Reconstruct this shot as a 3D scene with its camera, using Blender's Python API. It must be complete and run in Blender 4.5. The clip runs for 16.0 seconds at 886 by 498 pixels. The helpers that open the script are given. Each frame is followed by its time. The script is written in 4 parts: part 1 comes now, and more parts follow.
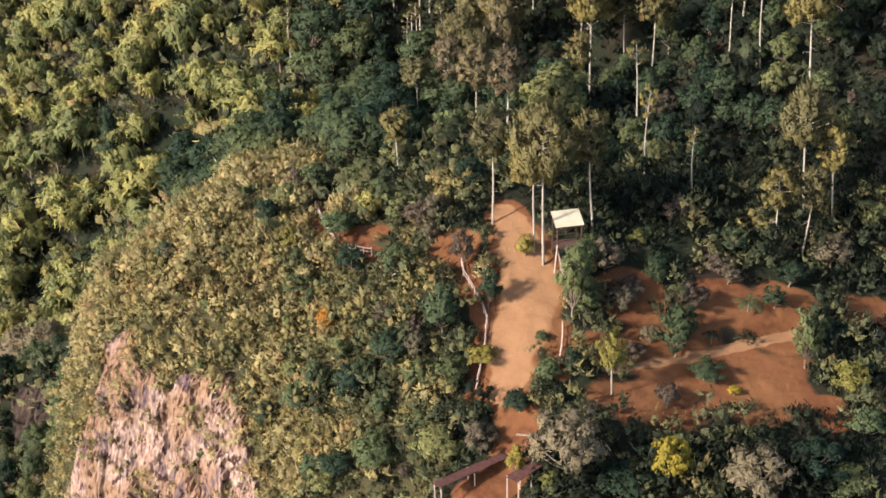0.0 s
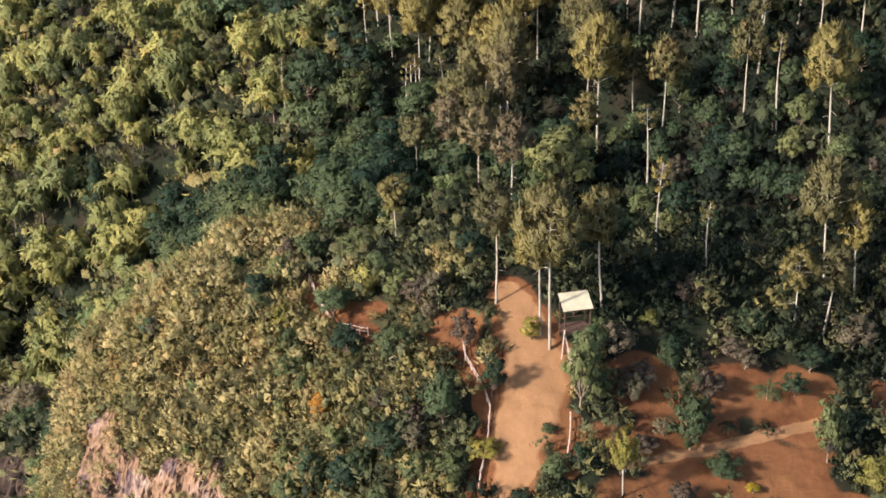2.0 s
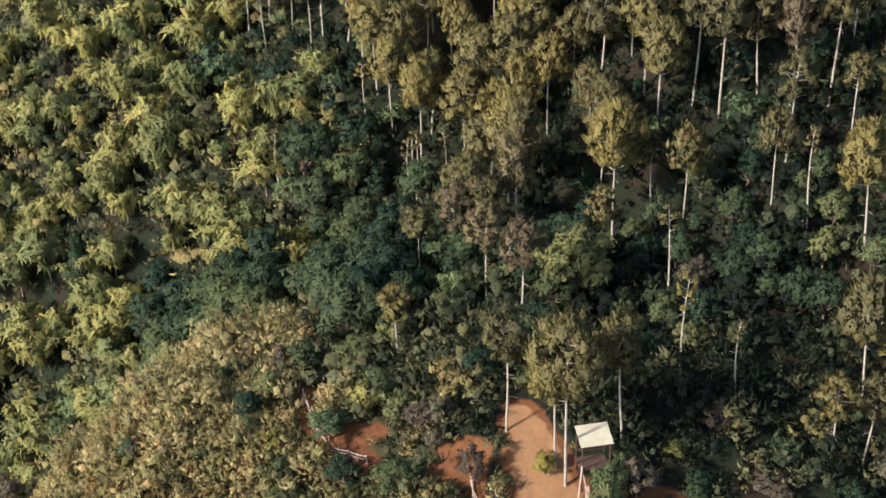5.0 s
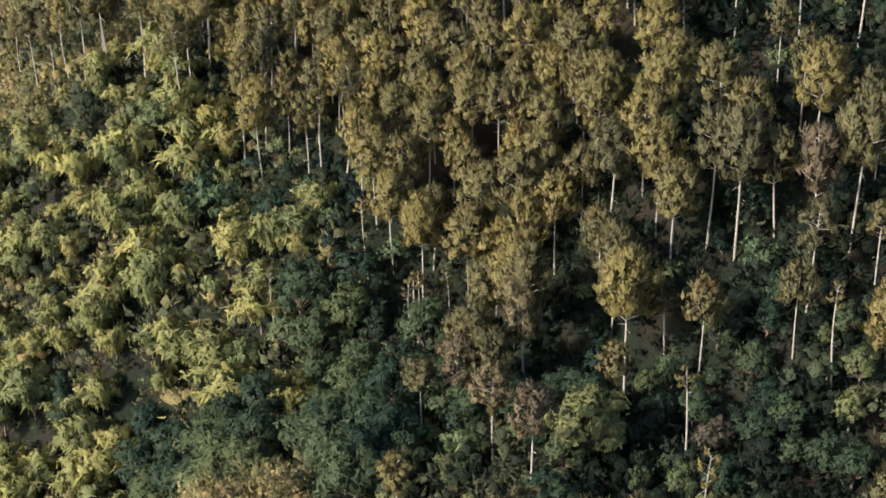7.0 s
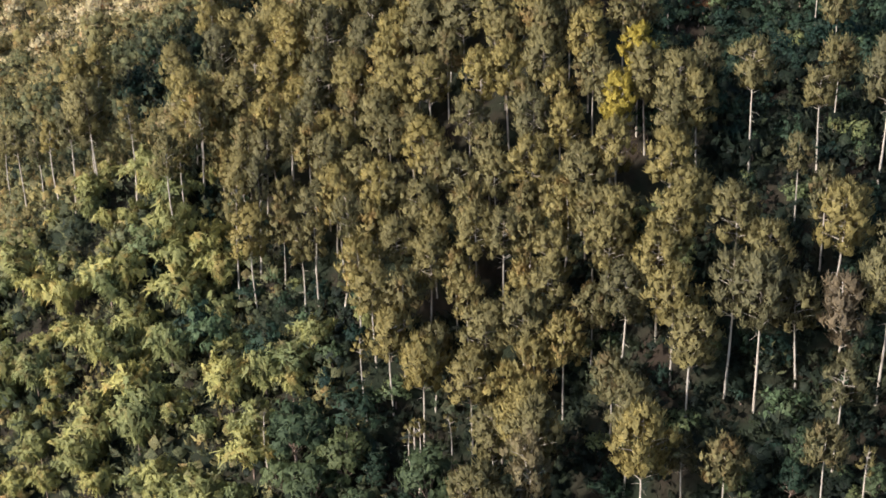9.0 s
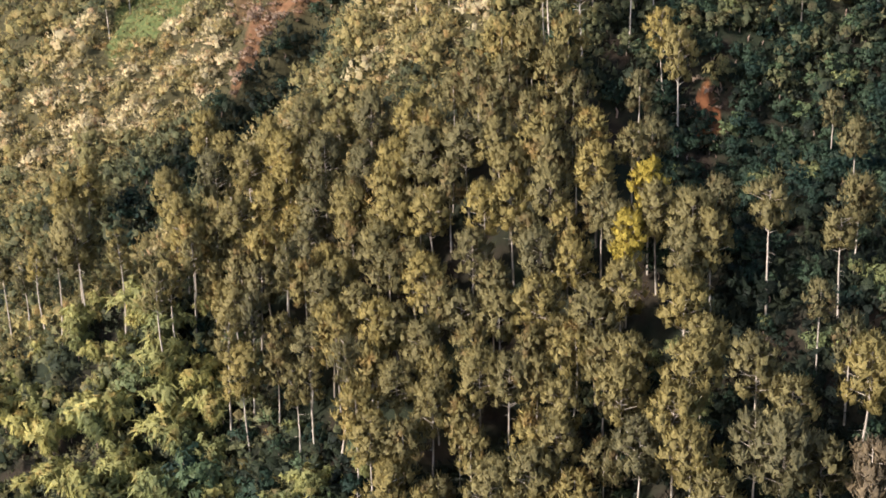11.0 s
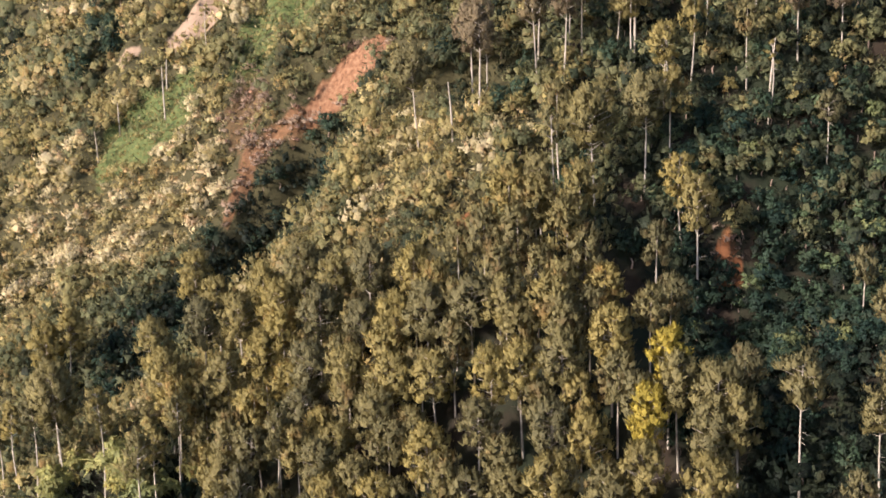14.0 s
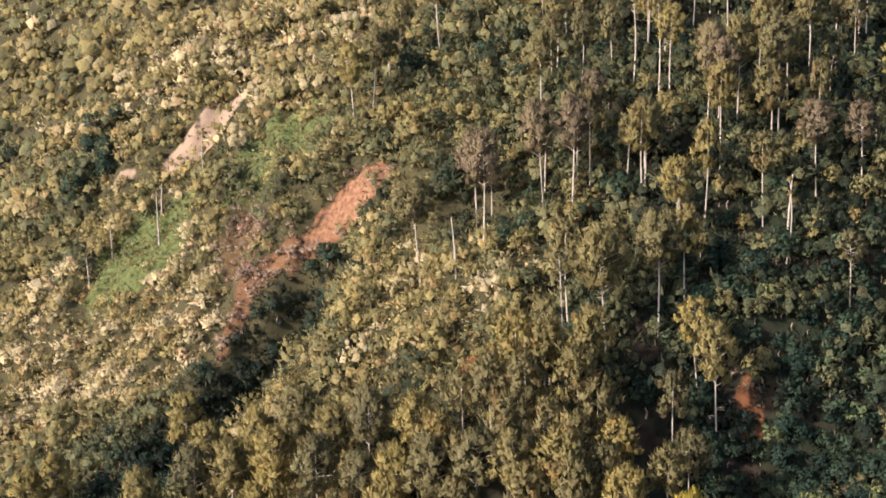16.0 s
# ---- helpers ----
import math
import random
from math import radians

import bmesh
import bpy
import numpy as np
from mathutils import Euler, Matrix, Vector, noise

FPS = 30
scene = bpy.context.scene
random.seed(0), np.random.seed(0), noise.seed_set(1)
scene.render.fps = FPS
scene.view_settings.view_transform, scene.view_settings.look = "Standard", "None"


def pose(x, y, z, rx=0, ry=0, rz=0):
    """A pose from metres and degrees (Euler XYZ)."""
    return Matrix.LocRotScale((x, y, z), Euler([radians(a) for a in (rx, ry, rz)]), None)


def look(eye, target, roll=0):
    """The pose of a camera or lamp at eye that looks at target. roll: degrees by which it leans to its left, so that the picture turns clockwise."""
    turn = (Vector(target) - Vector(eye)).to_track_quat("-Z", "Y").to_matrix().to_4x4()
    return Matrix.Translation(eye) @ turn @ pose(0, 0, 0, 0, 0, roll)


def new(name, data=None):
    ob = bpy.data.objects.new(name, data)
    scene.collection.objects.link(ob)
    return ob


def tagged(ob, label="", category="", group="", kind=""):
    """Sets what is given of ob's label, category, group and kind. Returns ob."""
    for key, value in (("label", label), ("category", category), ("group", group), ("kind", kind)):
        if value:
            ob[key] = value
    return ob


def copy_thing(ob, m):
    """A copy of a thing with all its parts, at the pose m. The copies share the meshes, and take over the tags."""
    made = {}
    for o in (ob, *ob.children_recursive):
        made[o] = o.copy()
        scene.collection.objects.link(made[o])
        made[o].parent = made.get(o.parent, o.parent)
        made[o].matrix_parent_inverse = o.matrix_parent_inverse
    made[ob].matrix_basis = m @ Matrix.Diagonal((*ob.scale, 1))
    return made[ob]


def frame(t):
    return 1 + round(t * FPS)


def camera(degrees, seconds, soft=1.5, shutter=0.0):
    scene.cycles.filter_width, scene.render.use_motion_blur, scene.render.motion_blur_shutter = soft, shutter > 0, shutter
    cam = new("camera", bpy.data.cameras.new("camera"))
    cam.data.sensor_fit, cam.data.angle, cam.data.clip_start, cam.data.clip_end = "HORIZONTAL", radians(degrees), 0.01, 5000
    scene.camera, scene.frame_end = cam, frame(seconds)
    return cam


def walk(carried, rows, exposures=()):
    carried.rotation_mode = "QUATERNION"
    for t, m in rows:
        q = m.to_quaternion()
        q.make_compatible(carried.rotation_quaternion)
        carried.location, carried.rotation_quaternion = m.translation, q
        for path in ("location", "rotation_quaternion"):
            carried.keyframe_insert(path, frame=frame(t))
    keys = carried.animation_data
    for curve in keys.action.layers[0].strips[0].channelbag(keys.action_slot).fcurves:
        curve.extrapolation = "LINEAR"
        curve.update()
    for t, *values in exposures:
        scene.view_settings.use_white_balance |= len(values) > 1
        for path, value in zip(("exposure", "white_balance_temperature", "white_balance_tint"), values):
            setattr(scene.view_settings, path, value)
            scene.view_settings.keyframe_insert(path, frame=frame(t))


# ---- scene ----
import functools
import itertools

# World units are metres; the camera flies up a forested hillside.
PATH = [
    (0, (0.00, 0.00, 80.00), (-1.268, 89.101, 34.619), -1.80),
    (0.5, (0.01, 3.49, 81.30), (-1.234, 92.598, 35.931), -1.76),
    (1, (-0.03, 6.97, 82.56), (-1.235, 96.115, 37.267), -1.72),
    (1.5, (-0.10, 10.44, 83.79), (-1.267, 99.609, 38.551), -1.69),
    (2, (-0.19, 13.89, 85.01), (-1.326, 103.105, 39.847), -1.66),
    (2.5, (-0.31, 17.34, 86.23), (-1.414, 106.443, 40.849), -1.63),
    (3, (-0.45, 20.77, 87.45), (-1.547, 109.284, 40.923), -1.61),
    (3.2, (-0.51, 22.15, 87.94), (-1.608, 110.345, 40.830), -1.60),
    (3.7, (-0.67, 25.57, 89.19), (-1.747, 113.372, 41.341), -1.58),
    (4.25, (-0.85, 29.32, 90.59), (-1.873, 117.404, 43.257), -1.55),
    (4.8, (-1.05, 33.06, 92.04), (-1.983, 121.854, 46.047), -1.51),
    (5.3, (-1.22, 36.45, 93.40), (-2.077, 125.984, 48.869), -1.47),
    (5.5, (-1.29, 37.80, 93.95), (-2.115, 127.619, 49.993), -1.46),
    (6, (-1.46, 41.18, 95.37), (-2.210, 131.659, 52.792), -1.43),
    (6.5, (-1.63, 44.55, 96.84), (-2.303, 135.628, 55.561), -1.40),
    (7, (-1.79, 47.91, 98.37), (-2.390, 139.586, 58.425), -1.37),
    (7.5, (-1.94, 51.26, 99.94), (-2.472, 143.473, 61.248), -1.35),
    (8, (-2.08, 54.61, 101.56), (-2.542, 147.382, 64.245), -1.33),
    (8.5, (-2.21, 57.94, 103.24), (-2.605, 151.232, 67.222), -1.31),
    (9, (-2.32, 61.28, 104.97), (-2.657, 155.067, 70.282), -1.29),
    (9.2, (-2.36, 62.61, 105.67), (-2.674, 156.605, 71.551), -1.29),
    (9.75, (-2.46, 66.26, 107.63), (-2.712, 160.805, 75.059), -1.27),
    (10.25, (-2.53, 69.57, 109.46), (-2.736, 164.584, 78.271), -1.26),
    (10.8, (-2.58, 73.21, 111.51), (-2.749, 168.698, 81.815), -1.25),
    (11.3, (-2.62, 76.51, 113.41), (-2.751, 172.402, 85.037), -1.25),
    (11.5, (-2.63, 77.83, 114.17), (-2.749, 173.876, 86.325), -1.25),
    (12, (-2.64, 81.13, 116.08), (-2.738, 177.557, 89.606), -1.25),
    (12.5, (-2.63, 84.42, 118.00), (-2.722, 181.186, 92.790), -1.25),
    (13, (-2.61, 87.70, 119.91), (-2.729, 184.528, 94.916), -1.26),
    (13.5, (-2.58, 90.98, 121.80), (-2.731, 187.870, 97.041), -1.27),
    (14, (-2.54, 94.26, 123.66), (-2.722, 191.279, 99.417), -1.28),
    (14.5, (-2.48, 97.54, 125.48), (-2.679, 194.959, 102.910), -1.29),
    (15, (-2.42, 100.81, 127.24), (-2.616, 198.765, 107.104), -1.30),
    (15.5, (-2.35, 104.09, 128.92), (-2.574, 202.405, 110.674), -1.32),
    (16, (-2.27, 107.36, 130.52), (-2.569, 205.825, 113.092), -1.34),
]
cam = camera(38.0, 16.0, 1.7)
walk(cam, [(t, look(eye, target, roll)) for t, eye, target, roll in PATH], [(0, 0.9, 6000, 16), (3, 0.84, 5950, 13), (6, 0.68, 5650, 12), (9, 0.79, 5650, 15), (12.5, 1.03, 6000, 21), (16, 0.98, 6000, 23)])

# ---- world and sun ----
SUN_AZ, SUN_EL = 240, 30  # degrees: the compass direction (from +y, clockwise) in which the sun stands, and its height
world = bpy.data.worlds.new("sky")
scene.world = world
world.use_nodes = True
wn = world.node_tree.nodes
sky = wn.new("ShaderNodeTexSky")
sky.sky_type, sky.sun_disc = "NISHITA", False
sky.sun_elevation, sky.sun_rotation = radians(SUN_EL), radians(SUN_AZ)
sky.dust_density = 2.0
wn["Background"].inputs["Strength"].default_value = 0.15
world.node_tree.links.new(sky.outputs[0], wn["Background"].inputs[0])
sun = new("sun", bpy.data.lights.new("sun", "SUN"))
sun.data.energy, sun.data.angle, sun.data.color = 5.0, radians(5.0), (1.0, 0.88, 0.76)
sun_from = Vector((math.sin(radians(SUN_AZ)) * math.cos(radians(SUN_EL)), math.cos(radians(SUN_AZ)) * math.cos(radians(SUN_EL)), math.sin(radians(SUN_EL))))
sun.matrix_world = look(sun_from * 300, (0, 0, 0))


# ---- materials ----
def material(name, rough=0.9):
    m = bpy.data.materials.new(name)
    m.use_nodes = True
    b = m.node_tree.nodes["Principled BSDF"]
    b.inputs["Roughness"].default_value = rough
    b.inputs["Specular IOR Level"].default_value = 0.15
    return m, m.node_tree, b


def ramp(nt, source, stops):
    r = nt.nodes.new("ShaderNodeValToRGB")
    el = r.color_ramp.elements
    while len(el) < len(stops):
        el.new(0.5)
    for e, (p, c) in zip(el, stops):
        e.position, e.color = p, (*c, 1)
    nt.links.new(source, r.inputs[0])
    return r.outputs[0]


def noise_of(nt, scale, detail=4.0, stretch=None):
    tc = nt.nodes.new("ShaderNodeNewGeometry")
    n = nt.nodes.new("ShaderNodeTexNoise")
    n.inputs["Scale"].default_value, n.inputs["Detail"].default_value = scale, detail
    where = tc.outputs["Position"]
    if stretch:
        mp = nt.nodes.new("ShaderNodeMapping")
        mp.inputs["Scale"].default_value = stretch
        nt.links.new(where, mp.inputs[0])
        where = mp.outputs[0]
    nt.links.new(where, n.inputs["Vector"])
    return n.outputs["Fac"]


def mixed(nt, fac, a, b, mode="MIX"):
    m = nt.nodes.new("ShaderNodeMix")
    m.data_type, m.blend_type = "RGBA", mode
    for sock, v in ((m.inputs[0], fac), (m.inputs[6], a), (m.inputs[7], b)):
        if isinstance(v, (float, int)):
            sock.default_value = v
        elif isinstance(v, tuple):
            sock.default_value = (*v, 1)
        else:
            nt.links.new(v, sock)
    return m.outputs[2]


def bumped(nt, b, source, strength, distance):
    u = nt.nodes.new("ShaderNodeBump")
    u.inputs["Strength"].default_value, u.inputs["Distance"].default_value = strength, distance
    nt.links.new(source, u.inputs["Height"])
    nt.links.new(u.outputs[0], b.inputs["Normal"])


def attribute(nt, name):
    a = nt.nodes.new("ShaderNodeAttribute")
    a.attribute_name = name
    return a.outputs["Fac"]


def leaf_material(name, dark, mid, light, tinted=False, glow=0.42, stops=None):
    """Foliage: every plant has its own hue, every leaf clump its own shade; light passes through the leaves."""
    m, nt, b = material(name, 0.65)
    if tinted:
        per_plant = attribute(nt, "tint")
    else:
        per_plant = nt.nodes.new("ShaderNodeObjectInfo").outputs["Random"]
    per_leaf = nt.nodes.new("ShaderNodeNewGeometry").outputs["Random Per Island"]
    plant = ramp(nt, per_plant, stops or [(0.0, dark), (0.5, mid), (1.0, light)])
    leaf = ramp(nt, per_leaf, [(0.0, (0.76, 0.77, 0.8)), (0.55, (1.0, 1.0, 1.0)), (1.0, (1.24, 1.21, 1.12))])
    sprig = noise_of(nt, 4.5, 2.0)
    colour = mixed(nt, 1.0, plant, leaf, "MULTIPLY")
    colour = mixed(nt, 1.0, colour, ramp(nt, sprig, [(0.35, (0.78, 0.79, 0.82)), (0.65, (1.22, 1.2, 1.14))]), "MULTIPLY")
    if tinted:  # patches of withered leaves
        colour = mixed(nt, ramp(nt, noise_of(nt, 0.32, 3.0), [(0.54, (0, 0, 0)), (0.66, (0.75, 0.75, 0.75))]), colour, mixed(nt, 1.0, colour, (1.14, 0.86, 0.84), "MULTIPLY"))
    nt.links.new(colour, b.inputs["Base Color"])
    t = nt.nodes.new("ShaderNodeBsdfTranslucent")
    nt.links.new(colour, t.inputs[0])
    mix = nt.nodes.new("ShaderNodeMixShader")
    mix.inputs[0].default_value = glow
    nt.links.new(b.outputs[0], mix.inputs[1])
    nt.links.new(t.outputs[0], mix.inputs[2])
    # Gaps between the single leaves of a spray.
    gap = nt.nodes.new("ShaderNodeMath")
    gap.operation = "LESS_THAN"
    gap.inputs[1].default_value = 0.4
    nt.links.new(noise_of(nt, 3.6, 1.0), gap.inputs[0])
    clear = nt.nodes.new("ShaderNodeBsdfTransparent")
    open_ = nt.nodes.new("ShaderNodeMixShader")
    nt.links.new(gap.outputs[0], open_.inputs[0])
    nt.links.new(mix.outputs[0], open_.inputs[1])
    nt.links.new(clear.outputs[0], open_.inputs[2])
    nt.links.new(open_.outputs[0], nt.nodes["Material Output"].inputs[0])
    return m


def plain_material(name, low, high, scale, rough=0.9, bump=0.0, stretch=None):
    m, nt, b = material(name, rough)
    n = noise_of(nt, scale, 6, stretch)
    nt.links.new(ramp(nt, n, [(0.3, low), (0.7, high)]), b.inputs["Base Color"])
    if bump:
        bumped(nt, b, n, 0.6, bump)
    return m


pine_leaf = leaf_material("pine_needles", (0.136, 0.126, 0.059), (0.188, 0.165, 0.066), (0.276, 0.226, 0.072))
rusty_leaf = leaf_material("rusty_needles", (0.15, 0.118, 0.068), (0.19, 0.15, 0.085), (0.22, 0.182, 0.088))
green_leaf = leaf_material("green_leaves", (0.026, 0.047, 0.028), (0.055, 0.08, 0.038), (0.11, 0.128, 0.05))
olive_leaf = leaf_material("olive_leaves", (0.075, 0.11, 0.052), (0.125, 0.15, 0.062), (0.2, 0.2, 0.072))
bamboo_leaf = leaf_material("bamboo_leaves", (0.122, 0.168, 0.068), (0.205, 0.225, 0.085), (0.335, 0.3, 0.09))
lime_leaf = leaf_material("lime_leaves", (0.15, 0.155, 0.045), (0.22, 0.2, 0.05), (0.3, 0.25, 0.055))
yellow_leaf = leaf_material("yellow_leaves", (0.22, 0.2, 0.045), (0.33, 0.265, 0.035), (0.44, 0.32, 0.03))
golden_leaf = leaf_material("golden_needles", (0.33, 0.265, 0.045), (0.37, 0.295, 0.045), (0.4, 0.31, 0.045))
orange_leaf = leaf_material("orange_leaves", (0.3, 0.15, 0.03), (0.36, 0.17, 0.03), (0.42, 0.2, 0.03))
brown_leaf = leaf_material("brown_leaves", (0.09, 0.07, 0.05), (0.13, 0.1, 0.07), (0.16, 0.14, 0.08))
grey_leaf = leaf_material("greyish_leaves", (0.18, 0.15, 0.085), (0.22, 0.18, 0.105), (0.27, 0.22, 0.13))
# Hue 0 is near black: tree shade on the thicket put into colour.
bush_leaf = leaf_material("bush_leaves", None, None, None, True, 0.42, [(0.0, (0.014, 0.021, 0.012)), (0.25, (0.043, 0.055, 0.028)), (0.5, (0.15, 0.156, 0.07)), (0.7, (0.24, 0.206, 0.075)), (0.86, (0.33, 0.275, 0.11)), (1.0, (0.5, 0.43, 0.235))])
withered_leaf = leaf_material("withered_leaves", None, None, None, True, 0.42, [(0.0, (0.07, 0.05, 0.035)), (0.5, (0.285, 0.21, 0.14)), (1.0, (0.4, 0.32, 0.22))])
pine_wood_leaf = leaf_material("pine_wood_needles", (0.136, 0.126, 0.059), (0.188, 0.165, 0.066), (0.276, 0.226, 0.072), tinted=True)
# Dark end holds the shade of the valley and hollow in its green.
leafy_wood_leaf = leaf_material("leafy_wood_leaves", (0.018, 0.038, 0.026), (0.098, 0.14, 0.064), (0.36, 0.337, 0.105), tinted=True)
bark_pale = plain_material("pale_bark", (0.25, 0.21, 0.15), (0.47, 0.415, 0.32), 1.2, 0.85, 0.02, (4, 4, 0.6))
bark_dark = plain_material("dark_bark", (0.14, 0.1, 0.07), (0.3, 0.22, 0.16), 2.0, 0.9, 0.02, (4, 4, 0.8))


def ground_material():
    m, nt, b = material("hillside_ground", 0.95)
    big, small, fine = noise_of(nt, 0.12), noise_of(nt, 1.1, 6), noise_of(nt, 6.0, 6)
    # Litter and moss near black: shade between the plants put into their colour.
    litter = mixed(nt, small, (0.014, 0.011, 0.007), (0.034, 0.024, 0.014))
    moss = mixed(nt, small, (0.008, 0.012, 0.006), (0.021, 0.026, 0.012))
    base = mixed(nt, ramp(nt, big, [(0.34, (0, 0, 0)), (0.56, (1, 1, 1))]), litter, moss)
    soil = mixed(nt, ramp(nt, small, [(0.3, (0, 0, 0)), (0.7, (1, 1, 1))]), (0.08, 0.03, 0.012), (0.15, 0.059, 0.023))
    soil = mixed(nt, ramp(nt, big, [(0.35, (0, 0, 0)), (0.65, (1, 1, 1))]), soil, (0.17, 0.075, 0.028))
    worn = mixed(nt, small, (0.21, 0.108, 0.047), (0.275, 0.149, 0.068))
    slide = ramp(nt, small, [(0.3, (0.1, 0.047, 0.023)), (0.5, (0.17, 0.088, 0.043)), (0.7, (0.25, 0.145, 0.078))])
    strata = noise_of(nt, 0.3, 9, (1.0, 1.0, 0.5))
    rock = ramp(nt, strata, [(0.32, (0.07, 0.042, 0.036)), (0.41, (0.2, 0.12, 0.09)), (0.5, (0.34, 0.225, 0.165)), (0.68, (0.46, 0.35, 0.265))])
    sand = mixed(nt, small, (0.2, 0.14, 0.085), (0.29, 0.21, 0.135))
    # Dry ground darkened too, for the shade in gaps of the scrub.
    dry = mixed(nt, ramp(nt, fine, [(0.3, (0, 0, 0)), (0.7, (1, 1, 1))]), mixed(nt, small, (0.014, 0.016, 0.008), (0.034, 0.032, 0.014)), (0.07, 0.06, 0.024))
    grass = mixed(nt, ramp(nt, small, [(0.35, (0, 0, 0)), (0.65, (1, 1, 1))]), (0.04, 0.062, 0.018), (0.105, 0.115, 0.036))
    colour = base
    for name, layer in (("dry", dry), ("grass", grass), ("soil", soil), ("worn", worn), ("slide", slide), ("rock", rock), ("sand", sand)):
        edge = nt.nodes.new("ShaderNodeMath")
        edge.operation = "MULTIPLY_ADD"
        nt.links.new(fine, edge.inputs[0])
        edge.inputs[1].default_value = 0.5
        nt.links.new(attribute(nt, name), edge.inputs[2])
        colour = mixed(nt, ramp(nt, edge.outputs[0], [(0.62, (0, 0, 0)), (0.9, (1, 1, 1))]), colour, layer)
    nt.links.new(colour, b.inputs["Base Color"])
    bumped(nt, b, mixed(nt, 0.4, small, fine), 0.55, 0.4)
    return m


# ---- mesh tools ----
def mesh_of(name, verts, faces, mat, attrs=None, smooth=False, normals=None):
    """A mesh from arrays: faces is an (n, 4) or (n, 3) array; attrs maps names to a value per vertex."""
    me = bpy.data.meshes.new(name)
    verts, faces = np.asarray(verts, np.float32), np.asarray(faces, np.int32)
    n, k = faces.shape
    me.vertices.add(len(verts))
    me.vertices.foreach_set("co", verts.ravel())
    me.loops.add(n * k)
    me.loops.foreach_set("vertex_index", faces.ravel())
    me.polygons.add(n)
    me.polygons.foreach_set("loop_start", np.arange(0, n * k, k, dtype=np.int32))
    me.polygons.foreach_set("use_smooth", np.full(n, smooth or normals is not None))
    me.update(calc_edges=True)
    for key, values in (attrs or {}).items():
        me.attributes.new(key, "FLOAT", "POINT").data.foreach_set("value", np.asarray(values, np.float32))
    me.materials.append(mat)
    if normals is not None:
        me.normals_split_custom_set_from_vertices(np.asarray(normals, np.float32))
    return me


def part(name, me, parent, label=""):
    ob = new(name, me)
    ob.parent = parent
    return tagged(ob, label)


def unit(v):
    return v / np.maximum(np.linalg.norm(v, axis=-1, keepdims=True), 1e-6)


def leaves(centres, outward, size, r, flat=0.5, droop=0.0, tall=1.0, along=0.0, body=None, whole=0.5):
    """Leaf sprays: one pointed blade at each centre. flat: how far it lies on the crown's skin; along: how far it points up and outward; body: the way out of the whole crown."""
    n = len(centres)
    wild = unit(r.normal(size=(n, 3)))
    normal = unit(outward * flat + wild * (1 - flat) + (0, 0, 0.12))
    side = unit(np.cross(normal, unit(r.normal(size=(n, 3)))))
    if along:
        side = unit(side * (1 - along) + (outward * 0.7 + (0, 0, 0.9)) * along)
        normal = unit(np.cross(side, np.cross(normal, side)))
    if droop:
        down = np.array([0.0, 0.0, -1.0]) + 0.0 * side
        side = unit(side * (1 - droop) + (down - normal * (down * normal).sum(1, keepdims=True)) * droop)
    other = np.cross(normal, side)
    s = size * r.uniform(0.6, 1.35, (n, 1))
    a, b = side * s * tall**0.5, other * s / tall**0.5
    corners = np.stack([centres - a * 0.5 - b * 0.5, centres + a * 0.75, centres - a * r.uniform(0.1, 0.5, (n, 1)) + b * 0.5], 1)
    soft = unit(outward * (0.9 - whole) + (outward if body is None else body) * whole + normal * 0.15 + (0, 0, 0.05))
    return corners.reshape(-1, 3), np.arange(3 * n).reshape(-1, 3), np.repeat(soft, 3, 0)


OCTA = np.array([(1, 0, 0), (-1, 0, 0), (0, 1, 0), (0, -1, 0), (0, 0, 1), (0, 0, -1)], float)
OCTA_FACES = np.array(list(itertools.product((0, 1), (2, 3), (4, 5))))


def wound(verts, faces):
    """The faces with their corners ordered so that they look outward."""
    out = [f if np.dot(np.cross(verts[f[1]] - verts[f[0]], verts[f[2]] - verts[f[0]]), verts[f].sum(0)) > 0 else f[::-1] for f in faces]
    return np.array(out)


OCTA_FACES = wound(OCTA, OCTA_FACES)


def tufts_of(r, hearts, radius, body, per, size, squash=0.9, flat=0.85, droop=0.0, tall=1.4, along=0.0, whole=0.5, core=0.7):
    """Foliage in tufts: each is an uneven lump of dense leaves with single sprays standing out of it. Gives corners, faces, and the way that each corner faces."""
    n, k = len(hearts), len(OCTA)
    faces = OCTA_FACES if core else OCTA_FACES[:0]
    turn = np.linalg.qr(r.normal(size=(n, 3, 3)))[0]
    turn = turn * np.sign(np.linalg.det(turn))[:, None, None]
    d = np.einsum("nij,vj->nvi", turn, OCTA)
    v = hearts[:, None] + d * radius[:, None, None] * core * r.uniform(0.7, 1.1, (n, k, 1)) * (1, 1, squash)
    facing = unit(d * (1 - whole) + body[:, None] * whole + (0, 0, 0.05))
    f = faces[None] + (np.arange(n) * k)[:, None, None]
    e = unit(r.normal(size=(n, per, 3)))
    e[..., 2] = np.abs(e[..., 2]) * 0.95 - 0.2
    p = (hearts[:, None] + e * radius[:, None, None] * r.uniform(0.6, 1.15, (n, per, 1)) * (1, 1, squash)).reshape(-1, 3)
    bv, bf, bn = leaves(p, e.reshape(-1, 3), size, r, flat, droop, tall, along, np.repeat(body, per, 0), whole)
    return np.concatenate([v.reshape(-1, 3), bv]), np.concatenate([f.reshape(-1, 3), bf + n * k]), np.concatenate([facing.reshape(-1, 3), bn])


